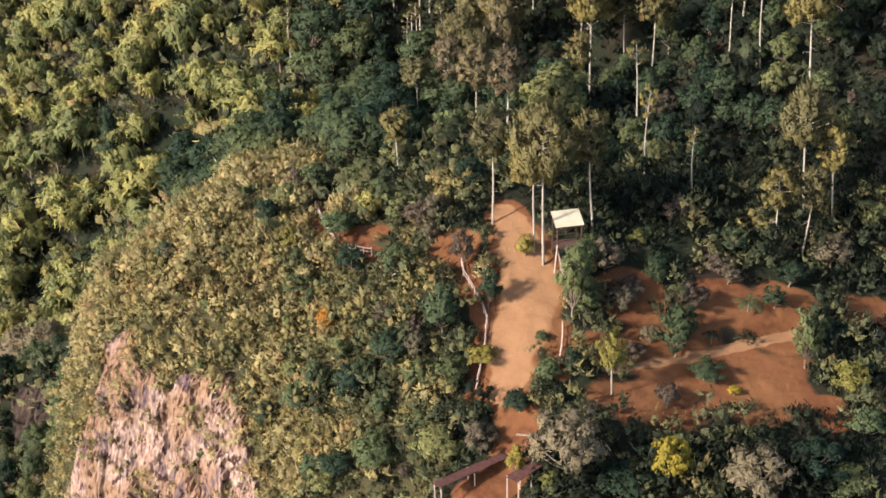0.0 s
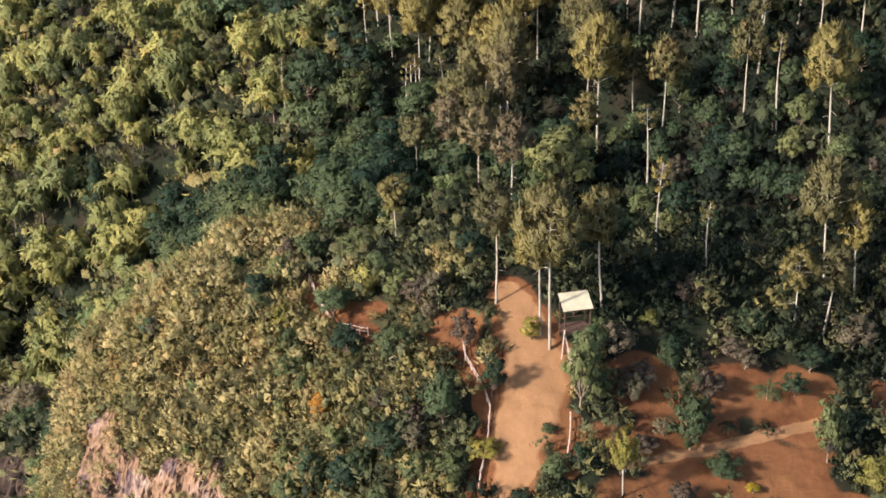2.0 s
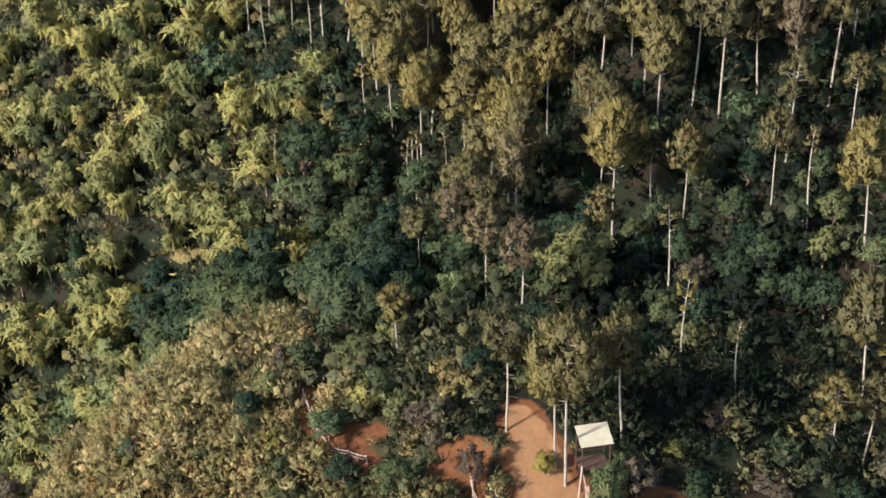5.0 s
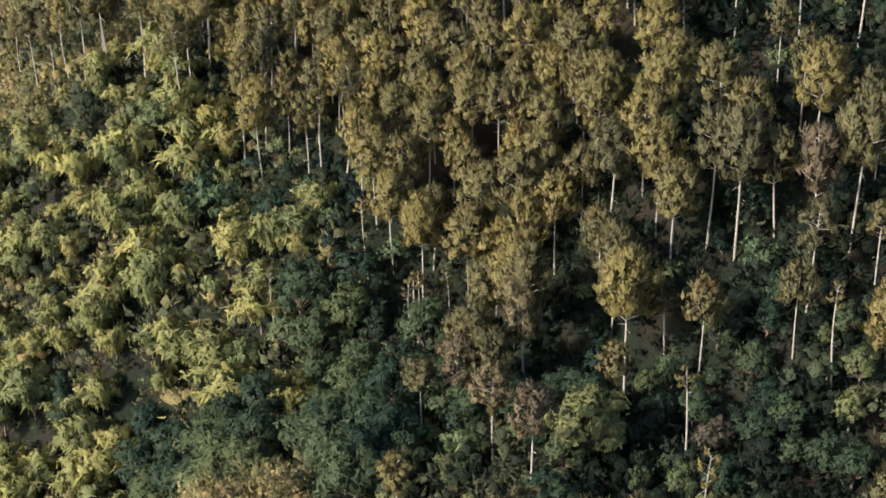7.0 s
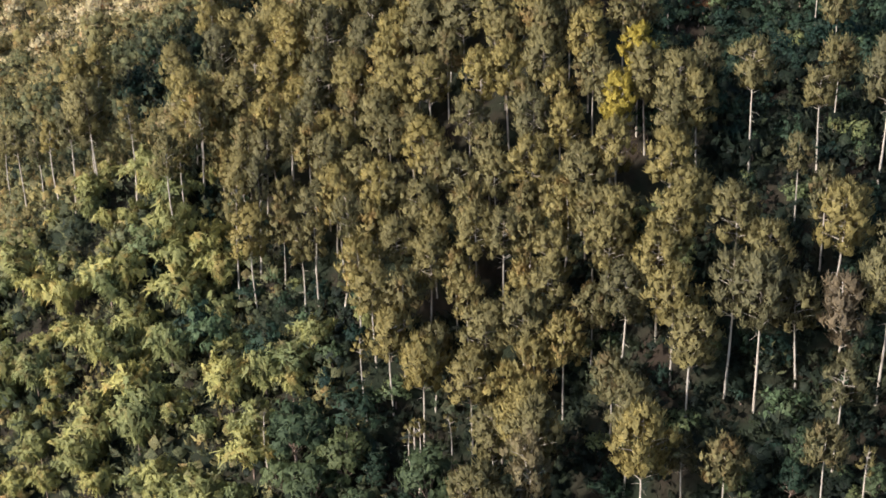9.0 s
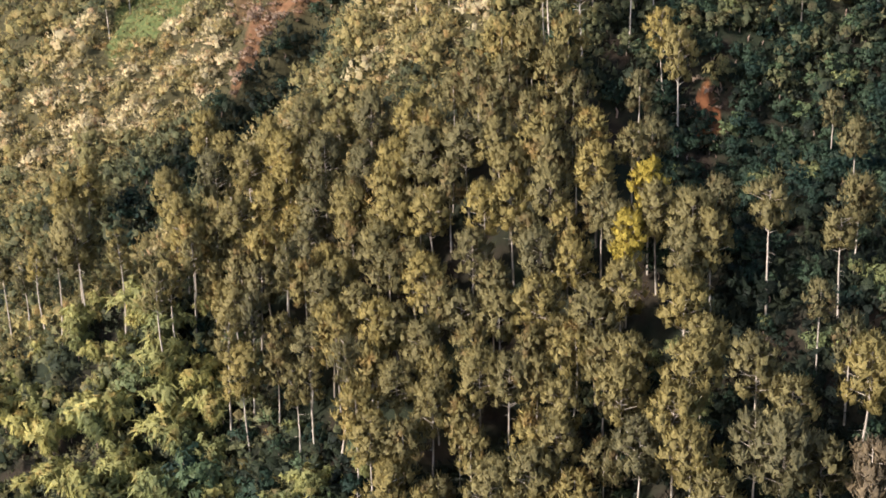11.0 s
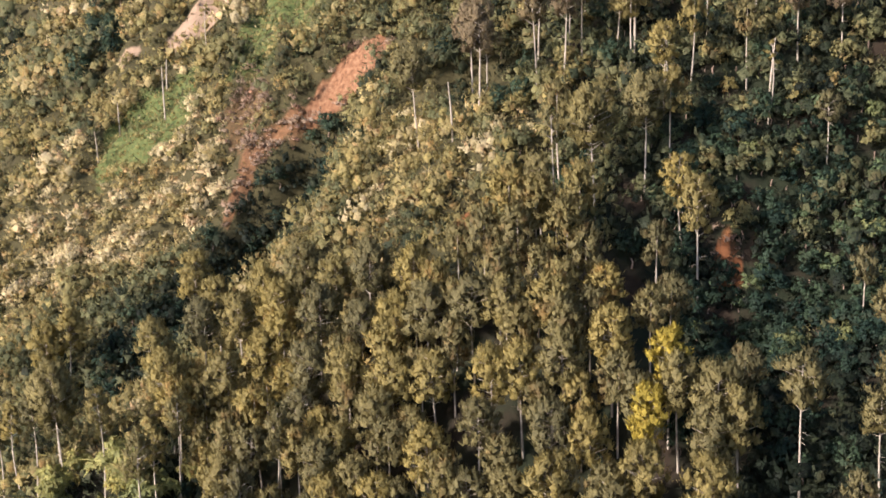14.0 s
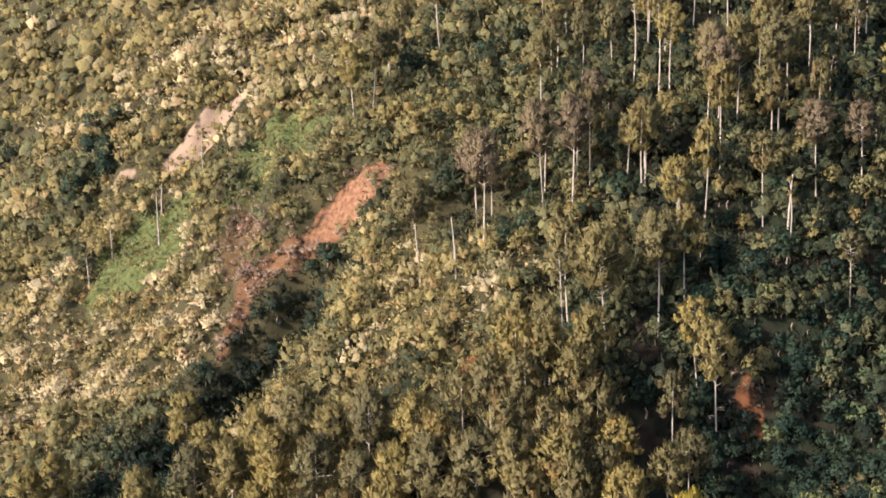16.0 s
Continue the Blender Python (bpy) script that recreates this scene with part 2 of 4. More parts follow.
def tube(points, radii, sides=7):
    """A tapered limb along points."""
    points, out = np.asarray(points, float), []
    for k, (p, rad) in enumerate(zip(points, radii)):
        way = unit(points[min(k + 1, len(points) - 1)] - points[max(k - 1, 0)])
        u = unit(np.cross(way, (0.3, 0.9, 0.1)))
        v = np.cross(way, u)
        a = np.arange(sides) * 2 * math.pi / sides
        out.append(p + rad * (np.cos(a)[:, None] * u + np.sin(a)[:, None] * v))
    k, i = np.meshgrid(np.arange(len(points) - 1), np.arange(sides), indexing="ij")
    j = (i + 1) % sides
    faces = np.stack([k * sides + i, k * sides + j, (k + 1) * sides + j, (k + 1) * sides + i], -1).reshape(-1, 4)
    return np.concatenate(out), faces


def joined(pieces):
    verts, faces, base = [], [], 0
    for v, f in pieces:
        verts.append(v)
        faces.append(f + base)
        base += len(v)
    return np.concatenate(verts), np.concatenate(faces)


# Hillside: heights of the ground on a coarse plan, one row per distance y, one column per x.
XS = np.array([-140, -65, -40, -17, 8, 32, 58, 130], float)
HILL = {
    90: (-130, -130, -100, -75, -55, -50, -48, -50),
    135: (-95, -98, -72, -40, -19, -21, -23, -26),
    155: (-82, -74, -46, -18, -9.5, -12.5, -15, -19),
    170: (-74, -35, -14.5, -8, -2, -4, -9, -12),
    190: (-74, -26, -7, -5, 0, 0, 4, 4),
    203: (-78, -34, -10, -7, -1.5, 1, 8.5, 11),
    215: (-82, -46, -18, -10, -4, 2, 13, 18),
    240: (-85, -36, -17, -8, 0, 18, 28, 36),
}
HILL |= {
    265: (-64, -13, 0, 9, 19, 32, 43, 55),
    300: (-34, 16, 21, 34, 51, 57, 57, 72),
    345: (-4, 40, 52, 71, 83, 94, 101, 112),
    368: (8, 50, 58, 79, 93, 107, 113, 121),
    392: (26, 68, 88, 100, 110, 120, 125, 132),
    450: (62, 114, 122, 130, 140, 150, 157, 162),
    600: (150, 190, 205, 220, 235, 245, 250, 255),
}
YS = np.array(list(HILL), float)
ZS = np.array(list(HILL.values()), float)


def slopes(k, v):
    """Slopes of a smooth curve through the values v at the stations k (first axis)."""
    step = (np.diff(k) ** 1.0).reshape((-1,) + (1,) * (v.ndim - 1))
    rate = np.diff(v, axis=0) / step
    mid = (rate[:-1] * step[1:] + rate[1:] * step[:-1]) / (step[:-1] + step[1:])
    return np.concatenate([rate[:1], mid, rate[-1:]])


def cell_of(k, q):
    """The cell of the stations k in which q lies, its length, and how far along it q is."""
    i = np.clip(np.searchsorted(k, q) - 1, 0, len(k) - 2)
    h = k[i + 1] - k[i]
    return i, h, np.clip((q - k[i]) / h, -0.5, 1.5)


HX = slopes(XS, ZS.T).T
HY = slopes(YS, ZS)
HXY = slopes(YS, HX)


def waves(x, y, size, seed):
    """Soft uneven relief between about -1 and 1."""
    r = np.random.RandomState(seed)
    out = 0
    for n in range(7):
        a, p, f = r.uniform(0, math.pi), r.uniform(0, 6.28), r.uniform(0.6, 1.7) * 2 * math.pi / size
        out = out + np.sin((x * math.cos(a) + y * math.sin(a)) * f + p + 1.3 * np.sin((y * math.cos(a) - x * math.sin(a)) * f * 0.6 + p * 2))
    return out / 3.5


RAVINE = [(-20, 381), (-31, 378), (-43, 370), (-53, 356), (-72, 336)]  # gully on the upper slope


def ground_z(x, y):
    """Height of the bare ground."""
    x, y = np.asarray(x, float), np.asarray(y, float)
    xc, yc = np.clip(x, -260, 260), np.clip(y, 20, 760)
    i, hx, u = cell_of(XS, xc)
    j, hy, v = cell_of(YS, yc)
    a0, a1, a2, a3 = 2 * u**3 - 3 * u**2 + 1, (u**3 - 2 * u**2 + u) * hx, -2 * u**3 + 3 * u**2, (u**3 - u**2) * hx
    rows = [a0 * Z[j + d, i] + a1 * S[j + d, i] + a2 * Z[j + d, i + 1] + a3 * S[j + d, i + 1] for Z, S in ((ZS, HX), (HY, HXY)) for d in (0, 1)]
    b0, b1, b2, b3 = 2 * v**3 - 3 * v**2 + 1, (v**3 - 2 * v**2 + v) * hy, -2 * v**3 + 3 * v**2, (v**3 - v**2) * hy
    z = b0 * rows[0] + b2 * rows[1] + b1 * rows[2] + b3 * rows[3]
    flank = np.clip((-58 - x) / 14, 0, 1) * np.clip((y - 150) / 10, 0, 1) * np.clip((208 - y) / 14, 0, 1)
    z = z - 22 * flank * flank * (3 - 2 * flank)
    for (a, b), (c, d), deep in zip(RAVINE, RAVINE[1:], (4, 6, 7, 6)):
        t = np.clip(((x - a) * (c - a) + (y - b) * (d - b)) / ((c - a) ** 2 + (d - b) ** 2), 0, 1)
        cut = np.exp(-((np.hypot(x - a - t * (c - a), y - b - t * (d - b)) / 6.5) ** 2))
        z = z - deep * cut
    above = y - np.interp(x, [19.5, 28, 36, 47], [147.5, 150.6, 153, 156.2])
    along = np.clip((x - 17) / 3, 0, 1) * np.clip((50 - x) / 3, 0, 1)
    z = z + along * (0.7 * np.tanh((above - 0.9) / 0.4) * np.exp(-((above / 5) ** 2)) - 1.1 * np.clip((x - 20) / 4, 0, 1) * np.exp(-(((above - 1.0) / 0.4) ** 2)))
    near = np.exp(-(((x - 3.5) / 7) ** 2 + ((y - 132) / 4.5) ** 2) ** 2)
    z = z * (1 - near) + near * (-21.4 + 0.3 * (y - 132))
    z = z - 8 * np.exp(-(((x - 44) / 14) ** 2) - ((y - 303) / 14) ** 2)
    calm = np.clip((y - 178) / 25, 0.15, 1)
    z = z + 2.0 * waves(x, y, 13, 6) * np.clip((y - 332) / 15, 0, 1) * np.clip((12 - x) / 20, 0, 1)
    return z + calm * (2.2 * waves(x, y, 45, 3) + 0.7 * waves(x, y, 14, 4)) + 0.12 * waves(x, y, 4, 5)

# ---- ground ----
def blob(x, y, cx, cy, rx, ry, turn=0.0):
    """1 well inside an uneven oval, 0 well outside."""
    c, s = math.cos(radians(turn)), math.sin(radians(turn))
    u, v = ((x - cx) * c + (y - cy) * s) / rx, ((y - cy) * c - (x - cx) * s) / ry
    d = np.sqrt(u * u + v * v) + 0.18 * waves(x, y, 9, 11)
    return np.clip((1.25 - d) / 0.5, 0, 1)


def strip(x, y, line, half):
    """1 along a broken line of the plan, 0 off it; half: half widths at its corners."""
    best = np.zeros(np.shape(x))
    for (a, b), (c, d), h0, h1 in zip(line, line[1:], half, half[1:]):
        t = np.clip(((x - a) * (c - a) + (y - b) * (d - b)) / ((c - a) ** 2 + (d - b) ** 2), 0, 1)
        far = np.hypot(x - a - t * (c - a), y - b - t * (d - b)) / (h0 + t * (h1 - h0))
        best = np.maximum(best, np.clip((1.3 - far - 0.15 * waves(x, y, 6, 12)) / 0.5, 0, 1))
    return best


TRACK = [(6.5, 172), (8.5, 166), (9.8, 160), (8.6, 154), (6.8, 149), (5.6, 144.5), (7.6, 139), (5, 134), (2, 130)]
TRACK_HALF = [2.6, 4.0, 5.2, 4.8, 4.0, 2.8, 2.4, 3.0, 4.0]
FOOTWAY = [(19.5, 147.5), (28, 150.6), (36, 153), (47, 156.2)]


FENCES = [
    [(0.3, 163.4), (0.5, 161.7), (2.8, 157.6), (3.6, 154.6), (3.1, 150.8), (2.4, 148), (1.8, 145.5)],
    [(-22.4, 183.2), (-20.6, 177.3), (-18.1, 172.6), (-13.0, 169.6)],
    [(13.9, 152.6), (13.6, 149.6), (12.9, 146.5)],
]


def slide_mask(x, y):
    """Fresh orange slip on the upper slope and the half-bare wash below it."""
    red = strip(x, y, [(-16.5, 389.3), (-20, 388.6), (-25, 388.3), (-32, 387.5)], [2.4, 3.8, 3.6, 1.6])
    wash = np.maximum(0.5 * strip(x, y, [(-31, 386.5), (-40, 386), (-46, 384), (-50, 378.5), (-51.5, 375.5)], [2.0, 2.8, 3.0, 1.8, 1.4]), 0.42 * blob(x, y, -48.5, 394, 6, 10))
    return np.maximum(red - 0.35 * np.clip(waves(x, y, 3.5, 14), 0, 1), wash)


def soil_mask(x, y):
    m = strip(x, y, TRACK, TRACK_HALF)
    for line in FENCES:
        m = np.maximum(m, strip(x, y, line, [1.7] * len(line)))
    for b in ((24, 158.5, 6, 4), (38, 158.5, 8, 4), (47, 161, 5, 2.5), (33, 150, 14, 5), (44, 156.5, 5, 4), (38, 146, 9, 5.5), (25, 142.5, 8, 4.5), (49, 143, 3, 3), (59, 160, 5, 3), (-15.5, 174, 4.5, 3), (-22, 183, 3, 2.5), (-1, 166.5, 4.5, 3.5), (1.5, 327, 3, 2.5)):
        m = np.maximum(m, blob(x, y, *b))
    m = np.maximum(m, np.clip(blob(x, y, 47.3, 313.6, 2.6, 3.4) - 0.5 * np.clip(waves(x, y, 3, 15) + 0.3, 0, 1), 0, 1))
    return np.maximum(m, slide_mask(x, y))


def worn_mask(x, y):
    """The trodden footway across the bare slope and the middle of the track."""
    return np.maximum(1.2 * strip(x, y, FOOTWAY, [0.6, 0.7, 0.8, 0.8]), strip(x, y, TRACK[:6], [1.6, 2.9, 4.2, 4.0, 3.3, 2.0]))


def outcrop(x, y):
    return blob(x, y, -79.5, 200, 4.6, 3.8)


CLIFF_X = [-66, -62.5, -60, -57, -54.5, -51.5, -48.5, -44, -39, -35.5, -32.5, -30.5, -28.5]
CLIFF_TOP = [-54, -43, -36, -29, -22, -20.5, -25, -26, -24.5, -23.5, -28, -37, -50]


def rock_mask(x, y):
    """The cliff at the spur's end, below an uneven upper edge, and the dark outcrop on its far flank."""
    top = np.interp(x, CLIFF_X, CLIFF_TOP) + 1.2 * waves(x, y, 5, 66)
    face = np.clip((top - ground_z(x, y)) / 1.6 + 0.5, 0, 1) * np.clip((x + 66) / 2, 0, 1) * np.clip((-28 - x) / 2, 0, 1) * np.clip((184 - y) / 3, 0, 1) * np.clip((y - 128) / 4, 0, 1)
    return np.maximum(face, outcrop(x, y))


def sand_mask(x, y):
    return np.maximum(strip(x, y, [(-72, 433.5), (-65, 435), (-58, 438.5), (-53, 444)], [2.4, 3.6, 3.6, 2.2]), blob(x, y, -84.5, 436.3, 3.5, 1.8))


def dry_mask(x, y):
    """Sunny slopes under dry grass and low scrub."""
    spur = np.clip((2 - x) / 10, 0, 1) * np.clip((190 + 22 * (x < -23) * (x > -63) - y) / 8, 0, 1) * np.clip((y - 118) / 8, 0, 1)
    upper = np.clip((y - 318) / 12, 0, 1) * np.clip((30 - x) / 30, 0, 1)
    return np.maximum(spur, upper)


def grass_mask(x, y):
    return np.maximum(blob(x, y, -75, 413, 14, 12), 0.9 * blob(x, y, -41.5, 412, 13, 13))


def stations(parts_):
    return np.unique(np.concatenate([np.arange(a, b, s) for a, b, s in parts_]))


gx = stations([(-2600, -300, 230), (-300, -110, 6), (-110, -66, 1.5), (-66, -28, 1.0), (-28, 60, 0.8), (60, 100, 1.5), (100, 300, 6), (300, 2700, 230)])
gy = stations([(-900, 20, 115), (20, 128, 6), (128, 144, 0.8), (144, 160, 0.4), (160, 190, 0.8), (190, 440, 1.9), (440, 620, 6), (620, 3200, 215)])
GX, GY = np.meshgrid(gx, gy)
GZ = ground_z(GX, GY)
i, j = np.meshgrid(np.arange(len(gy) - 1), np.arange(len(gx) - 1), indexing="ij")
w = len(gx)
quads = np.stack([i * w + j, i * w + j + 1, (i + 1) * w + j + 1, (i + 1) * w + j], -1).reshape(-1, 4)
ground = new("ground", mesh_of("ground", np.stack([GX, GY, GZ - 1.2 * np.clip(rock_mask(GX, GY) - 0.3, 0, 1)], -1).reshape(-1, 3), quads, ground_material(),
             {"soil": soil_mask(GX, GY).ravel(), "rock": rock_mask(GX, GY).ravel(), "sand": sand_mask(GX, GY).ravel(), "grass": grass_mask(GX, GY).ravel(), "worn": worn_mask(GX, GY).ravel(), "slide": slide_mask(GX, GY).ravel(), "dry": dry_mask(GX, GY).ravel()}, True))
tagged(ground, "steep forest hillside with red soil, leaf litter and a pale cliff", "ground", kind="structure")


# ---- cliff ----
def rock_material():
    m, nt, b = material("cliff_rock", 0.95)
    broad, fine = noise_of(nt, 0.16, 6, (1.0, 1.0, 0.45)), noise_of(nt, 1.6, 8, (1.0, 1.0, 0.5))
    pale = ramp(nt, fine, [(0.3, (0.17, 0.1, 0.07)), (0.48, (0.26, 0.168, 0.12)), (0.68, (0.39, 0.295, 0.22))])
    earth = ramp(nt, fine, [(0.3, (0.15, 0.086, 0.05)), (0.7, (0.27, 0.17, 0.1))])
    purple = ramp(nt, fine, [(0.3, (0.06, 0.04, 0.04)), (0.7, (0.19, 0.125, 0.11))])
    colour = mixed(nt, ramp(nt, broad, [(0.48, (0, 0, 0)), (0.58, (1, 1, 1))]), earth, pale)
    colour = mixed(nt, ramp(nt, noise_of(nt, 0.4, 5, (1.0, 1.0, 0.4)), [(0.54, (0, 0, 0)), (0.62, (1, 1, 1))]), colour, purple)
    crack = ramp(nt, noise_of(nt, 0.95, 7, (1.3, 1.3, 0.55)), [(0.37, (0.22, 0.18, 0.2)), (0.44, (1, 1, 1))])
    colour = mixed(nt, 1.0, colour, crack, "MULTIPLY")
    nt.links.new(colour, b.inputs["Base Color"])
    bumped(nt, b, fine, 0.9, 0.4)
    return m


def cliff(name, x0, x1, y0, y1, step, block, seed, relief, mask, mat, label, stretch=1.4):
    """A broken rock face on the slope: angular blocks that stand out by different amounts, with open joints between them."""
    r = np.random.RandomState(seed)
    x, y = np.meshgrid(np.arange(x0, x1, step), np.arange(y0, y1, step))
    z = ground_z(x, y)
    n = int((x1 - x0) * (y1 - y0) * 1.6 / block**2)
    sx, sy = r.uniform(x0, x1, n), r.uniform(y0, y1, n)
    sz = ground_z(sx, sy)
    u, v = x + 0.35 * waves(x, z, 3, seed), z / stretch + 0.4 * waves(z, x, 4, seed + 1)
    d = np.hypot(u[..., None] - sx, v[..., None] - sz / stretch)
    order = np.argsort(d, -1)[..., :2]
    first, near, second = order[..., 0], np.take_along_axis(d, order[..., :1], -1)[..., 0], np.take_along_axis(d, order[..., 1:], -1)[..., 0]
    out = r.uniform(0, relief, n)[first] + r.normal(0, 0.22, n)[first] * (x - sx[first]) + r.normal(0, 0.1, n)[first] * (z - sz[first])
    joint = np.clip((second - near) / (0.16 * block), 0, 1)
    out = np.clip(out, -1, 2 * relief) * (0.35 + 0.65 * joint) + 0.12 * waves(x, z, 1.3, seed + 2)
    inside = np.clip(mask(x, y) * 1.6, 0, 1)
    out = (out + 0.5) * inside - 1.6 * (1 - inside)
    px, py, pz = x - 0.35 * out, y - 0.85 * out, z + 0.25 * out
    h, w = x.shape
    a, c = np.meshgrid(np.arange(h - 1), np.arange(w - 1), indexing="ij")
    f = np.stack([a * w + c, a * w + c + 1, (a + 1) * w + c + 1, (a + 1) * w + c], -1).reshape(-1, 4)
    f = f[(inside.ravel()[f] > 0.02).any(1)]
    used, back = np.unique(f, return_inverse=True)
    ob = new(name, mesh_of(name, np.stack([px, py, pz], -1).reshape(-1, 3)[used], back.reshape(-1, 4), mat))
    return tagged(ob, label, "rock face", kind="structure")


rock_mat = rock_material()
cliff("cliff", -68, -27, 138, 184, 0.36, 3.8, 61, 0.95, rock_mask, rock_mat, "bare pinkish cliff face with broken blocks and dark joints")
dark_rock = plain_material("dark_rock", (0.018, 0.014, 0.011), (0.075, 0.05, 0.035), 0.8, 0.95, 0.2)
cliff("rock_outcrop", -94, -72, 190, 216, 0.6, 3.2, 62, 1.6, outcrop, dark_rock, "dark weathered rock outcrop among the trees")


# ---- plants ----
def pine_meshes(seed, crown_from=0.5, width=3.2, fill=1.0, flat_top=False, height=20.0, cone=False, fine=True):
    """A tall pine: a slightly bent bare trunk, limbs, and a crown of many upturned tufts."""
    r = np.random.RandomState(seed)
    hs = np.linspace(0, height * 0.94, 8)
    bend = r.normal(0, 0.024 * height, 2)
    line = np.stack([bend[0] * np.sin(hs / height * 3), bend[1] * np.sin(hs / height * 2.4), hs], 1)
    line[0, 2] = -2.0
    limbs = [tube(line, np.linspace(0.2, 0.06, 8) * height / 20)]
    tufts, radius = [], []
    count = int(27 * fill * width / 3.0)
    tall = height * (0.96 - crown_from)
    for k in range(count):
        rel = (k + r.uniform(0, 1)) / count
        h = height * crown_from + tall * rel
        wide = width * (0.55 + 0.45 * math.sin(min(rel * 2.2, 1.57))) if flat_top else width * math.sin(math.pi * (0.2 + 0.72 * rel)) ** 0.75
        wide = width * (1 - 0.92 * rel) if cone else wide
        wide *= r.uniform(0.4, 1.0) ** 0.6
        a = k * 2.4 + r.uniform(-0.6, 0.6)
        axis = np.array([np.interp(h, hs, line[:, 0]), np.interp(h, hs, line[:, 1]), h])
        tip = axis + (math.cos(a) * wide, math.sin(a) * wide, wide * (-0.12 if cone else r.uniform(0.15, 0.45)) - 0.3)
        limbs.append(tube([axis - (0, 0, 0.6), (axis + tip) / 2 - (0, 0, 0.25), tip], [0.085, 0.055, 0.02], 3))
        tufts.append(tip + r.normal(0, 0.15, 3))
        radius.append(r.uniform(0.6, 1.0) * width / 3.0)
        if wide > 1.3:
            tufts.append(axis + (tip - axis) * 0.55 + r.normal(0, 0.3, 3) + (0, 0, 0.5))
            radius.append(r.uniform(0.6, 0.95) * width / 3.0)
    for k in range(4):
        h, a = height * r.uniform(0.3, crown_from), r.uniform(0, 6.28)
        axis = np.array([np.interp(h, hs, line[:, 0]), np.interp(h, hs, line[:, 1]), h])
        out = np.array([math.cos(a), math.sin(a), r.uniform(-0.5, 0.2)]) * r.uniform(0.5, 1.6)
        limbs.append(tube([axis, axis + out * 0.5 + (0, 0, 0.1), axis + out], [0.045, 0.03, 0.012], 3))
    hearts = np.array(tufts)
    out = unit((hearts - (0, 0, height * crown_from + 0.3 * tall)) * (1 / width, 1 / width, 1.6 / tall))
    return joined(limbs), tufts_of(r, hearts, np.array(radius), out, 27 if fine else 15, 0.48 if fine else 0.62, 1.4, 0.8, 0.0, 2.2, 0.7, 0.6, 0.65 if fine else 0.5)


def broad_meshes(seed, wide=1.0, fill=1.0, droop=0.0, size=0.5, low=0.12, height=6.0, fine=True):
    """A leafy tree or large shrub 6 m high: forked trunk and a ragged crown; wide: crown radius over half its height."""
    r = np.random.RandomState(seed)
    fill = fill if fine else 0.62 * fill
    limbs, tufts, radius = [], [], []
    width, fork = 3.0 * wide, height * (low + 0.08)
    limbs.append(tube([(0, 0, -1.0), (0.2 * r.normal(), 0, fork * 0.6), (0, 0, fork)], [0.17, 0.14, 0.11], 6))
    for k in range(int(17 * fill)):
        el = math.asin(min(1, (k + 0.5) / (17 * fill) * 1.15 - 0.12))
        a, reach = k * 2.4 + r.uniform(-0.5, 0.5), r.uniform(0.62, 0.95)
        mid = height * (low + (1 - low) * 0.42)
        tip = np.array([math.cos(a) * math.cos(el) * width * reach, math.sin(a) * math.cos(el) * width * reach, mid + math.sin(el) * (height - mid) * reach])
        limbs.append(tube([(0, 0, fork * 0.9), tip * (0.5, 0.5, 0.6), tip], [0.08, 0.05, 0.02], 3))
        for q in (0, 1):
            tufts.append(tip * (1 - 0.3 * q, 1 - 0.3 * q, 1 - 0.18 * q) + r.normal(0, 0.2, 3))
            radius.append(r.uniform(0.6, 1.0) * (1.0 if fine else 1.18))
    hearts = np.array(tufts)
    out = unit((hearts - (0, 0, height * (low + 0.35 * (1 - low)))) * (1 / width, 1 / width, 1.7 / height))
    return joined(limbs), tufts_of(r, hearts, np.array(radius), out, 26 if fine else 13, size * (0.75 if fine else 1.05), 0.95, 0.8, droop, 1.6 + 2.0 * droop, 0.0, 0.55, 0.65 if fine else 0.45)


def bamboo_meshes(seed, height=6.0, fine=True):
    """A clump of bamboo: culms that rise together and arch outward, each a plume of hanging leaf sprays."""
    r = np.random.RandomState(seed)
    limbs, heart, way = [tube([(0, 0, -1.0), (0.05, 0, 1.0), (0.1, 0.05, 2.0)], [0.1, 0.09, 0.08], 6)], [], []
    for k in range(15):
        a, lean, tall = k * 2.4 + r.uniform(-0.4, 0.4), r.uniform(0.25, 1.0), height * r.uniform(0.72, 1.05)
        out = np.array([math.cos(a), math.sin(a), 0])
        t = np.linspace(0, 1, 6)[:, None]
        culm = out * (0.25 + lean * 3.0 * t**2.2) + np.array([0, 0, 1.0]) * (tall * (t * (1.25 - 0.1 * lean) - (0.25 + 0.3 * lean) * t**3))
        limbs.append(tube(culm, np.linspace(0.06, 0.015, 6), 3))
        q = np.linspace(0.34, 1.0, 8)
        spine = np.stack([np.interp(q, t[:, 0], culm[:, i]) for i in range(3)], 1)
        heart.append(spine + r.normal(0, 0.12, spine.shape))
        way.append(np.repeat(out[None] * (0.3 + lean), len(q), 0))
    heart, way = np.concatenate(heart), np.concatenate(way)
    out = unit(way + (heart - (0, 0, 0.5 * height)) * (0.12, 0.12, 0.28))
    return joined(limbs), tufts_of(r, heart, r.uniform(0.3, 0.62, len(heart)), out, 10 if fine else 6, 0.6, 1.3, 0.8, 0.6, 3.2, 0.0, 0.7, 0.45)


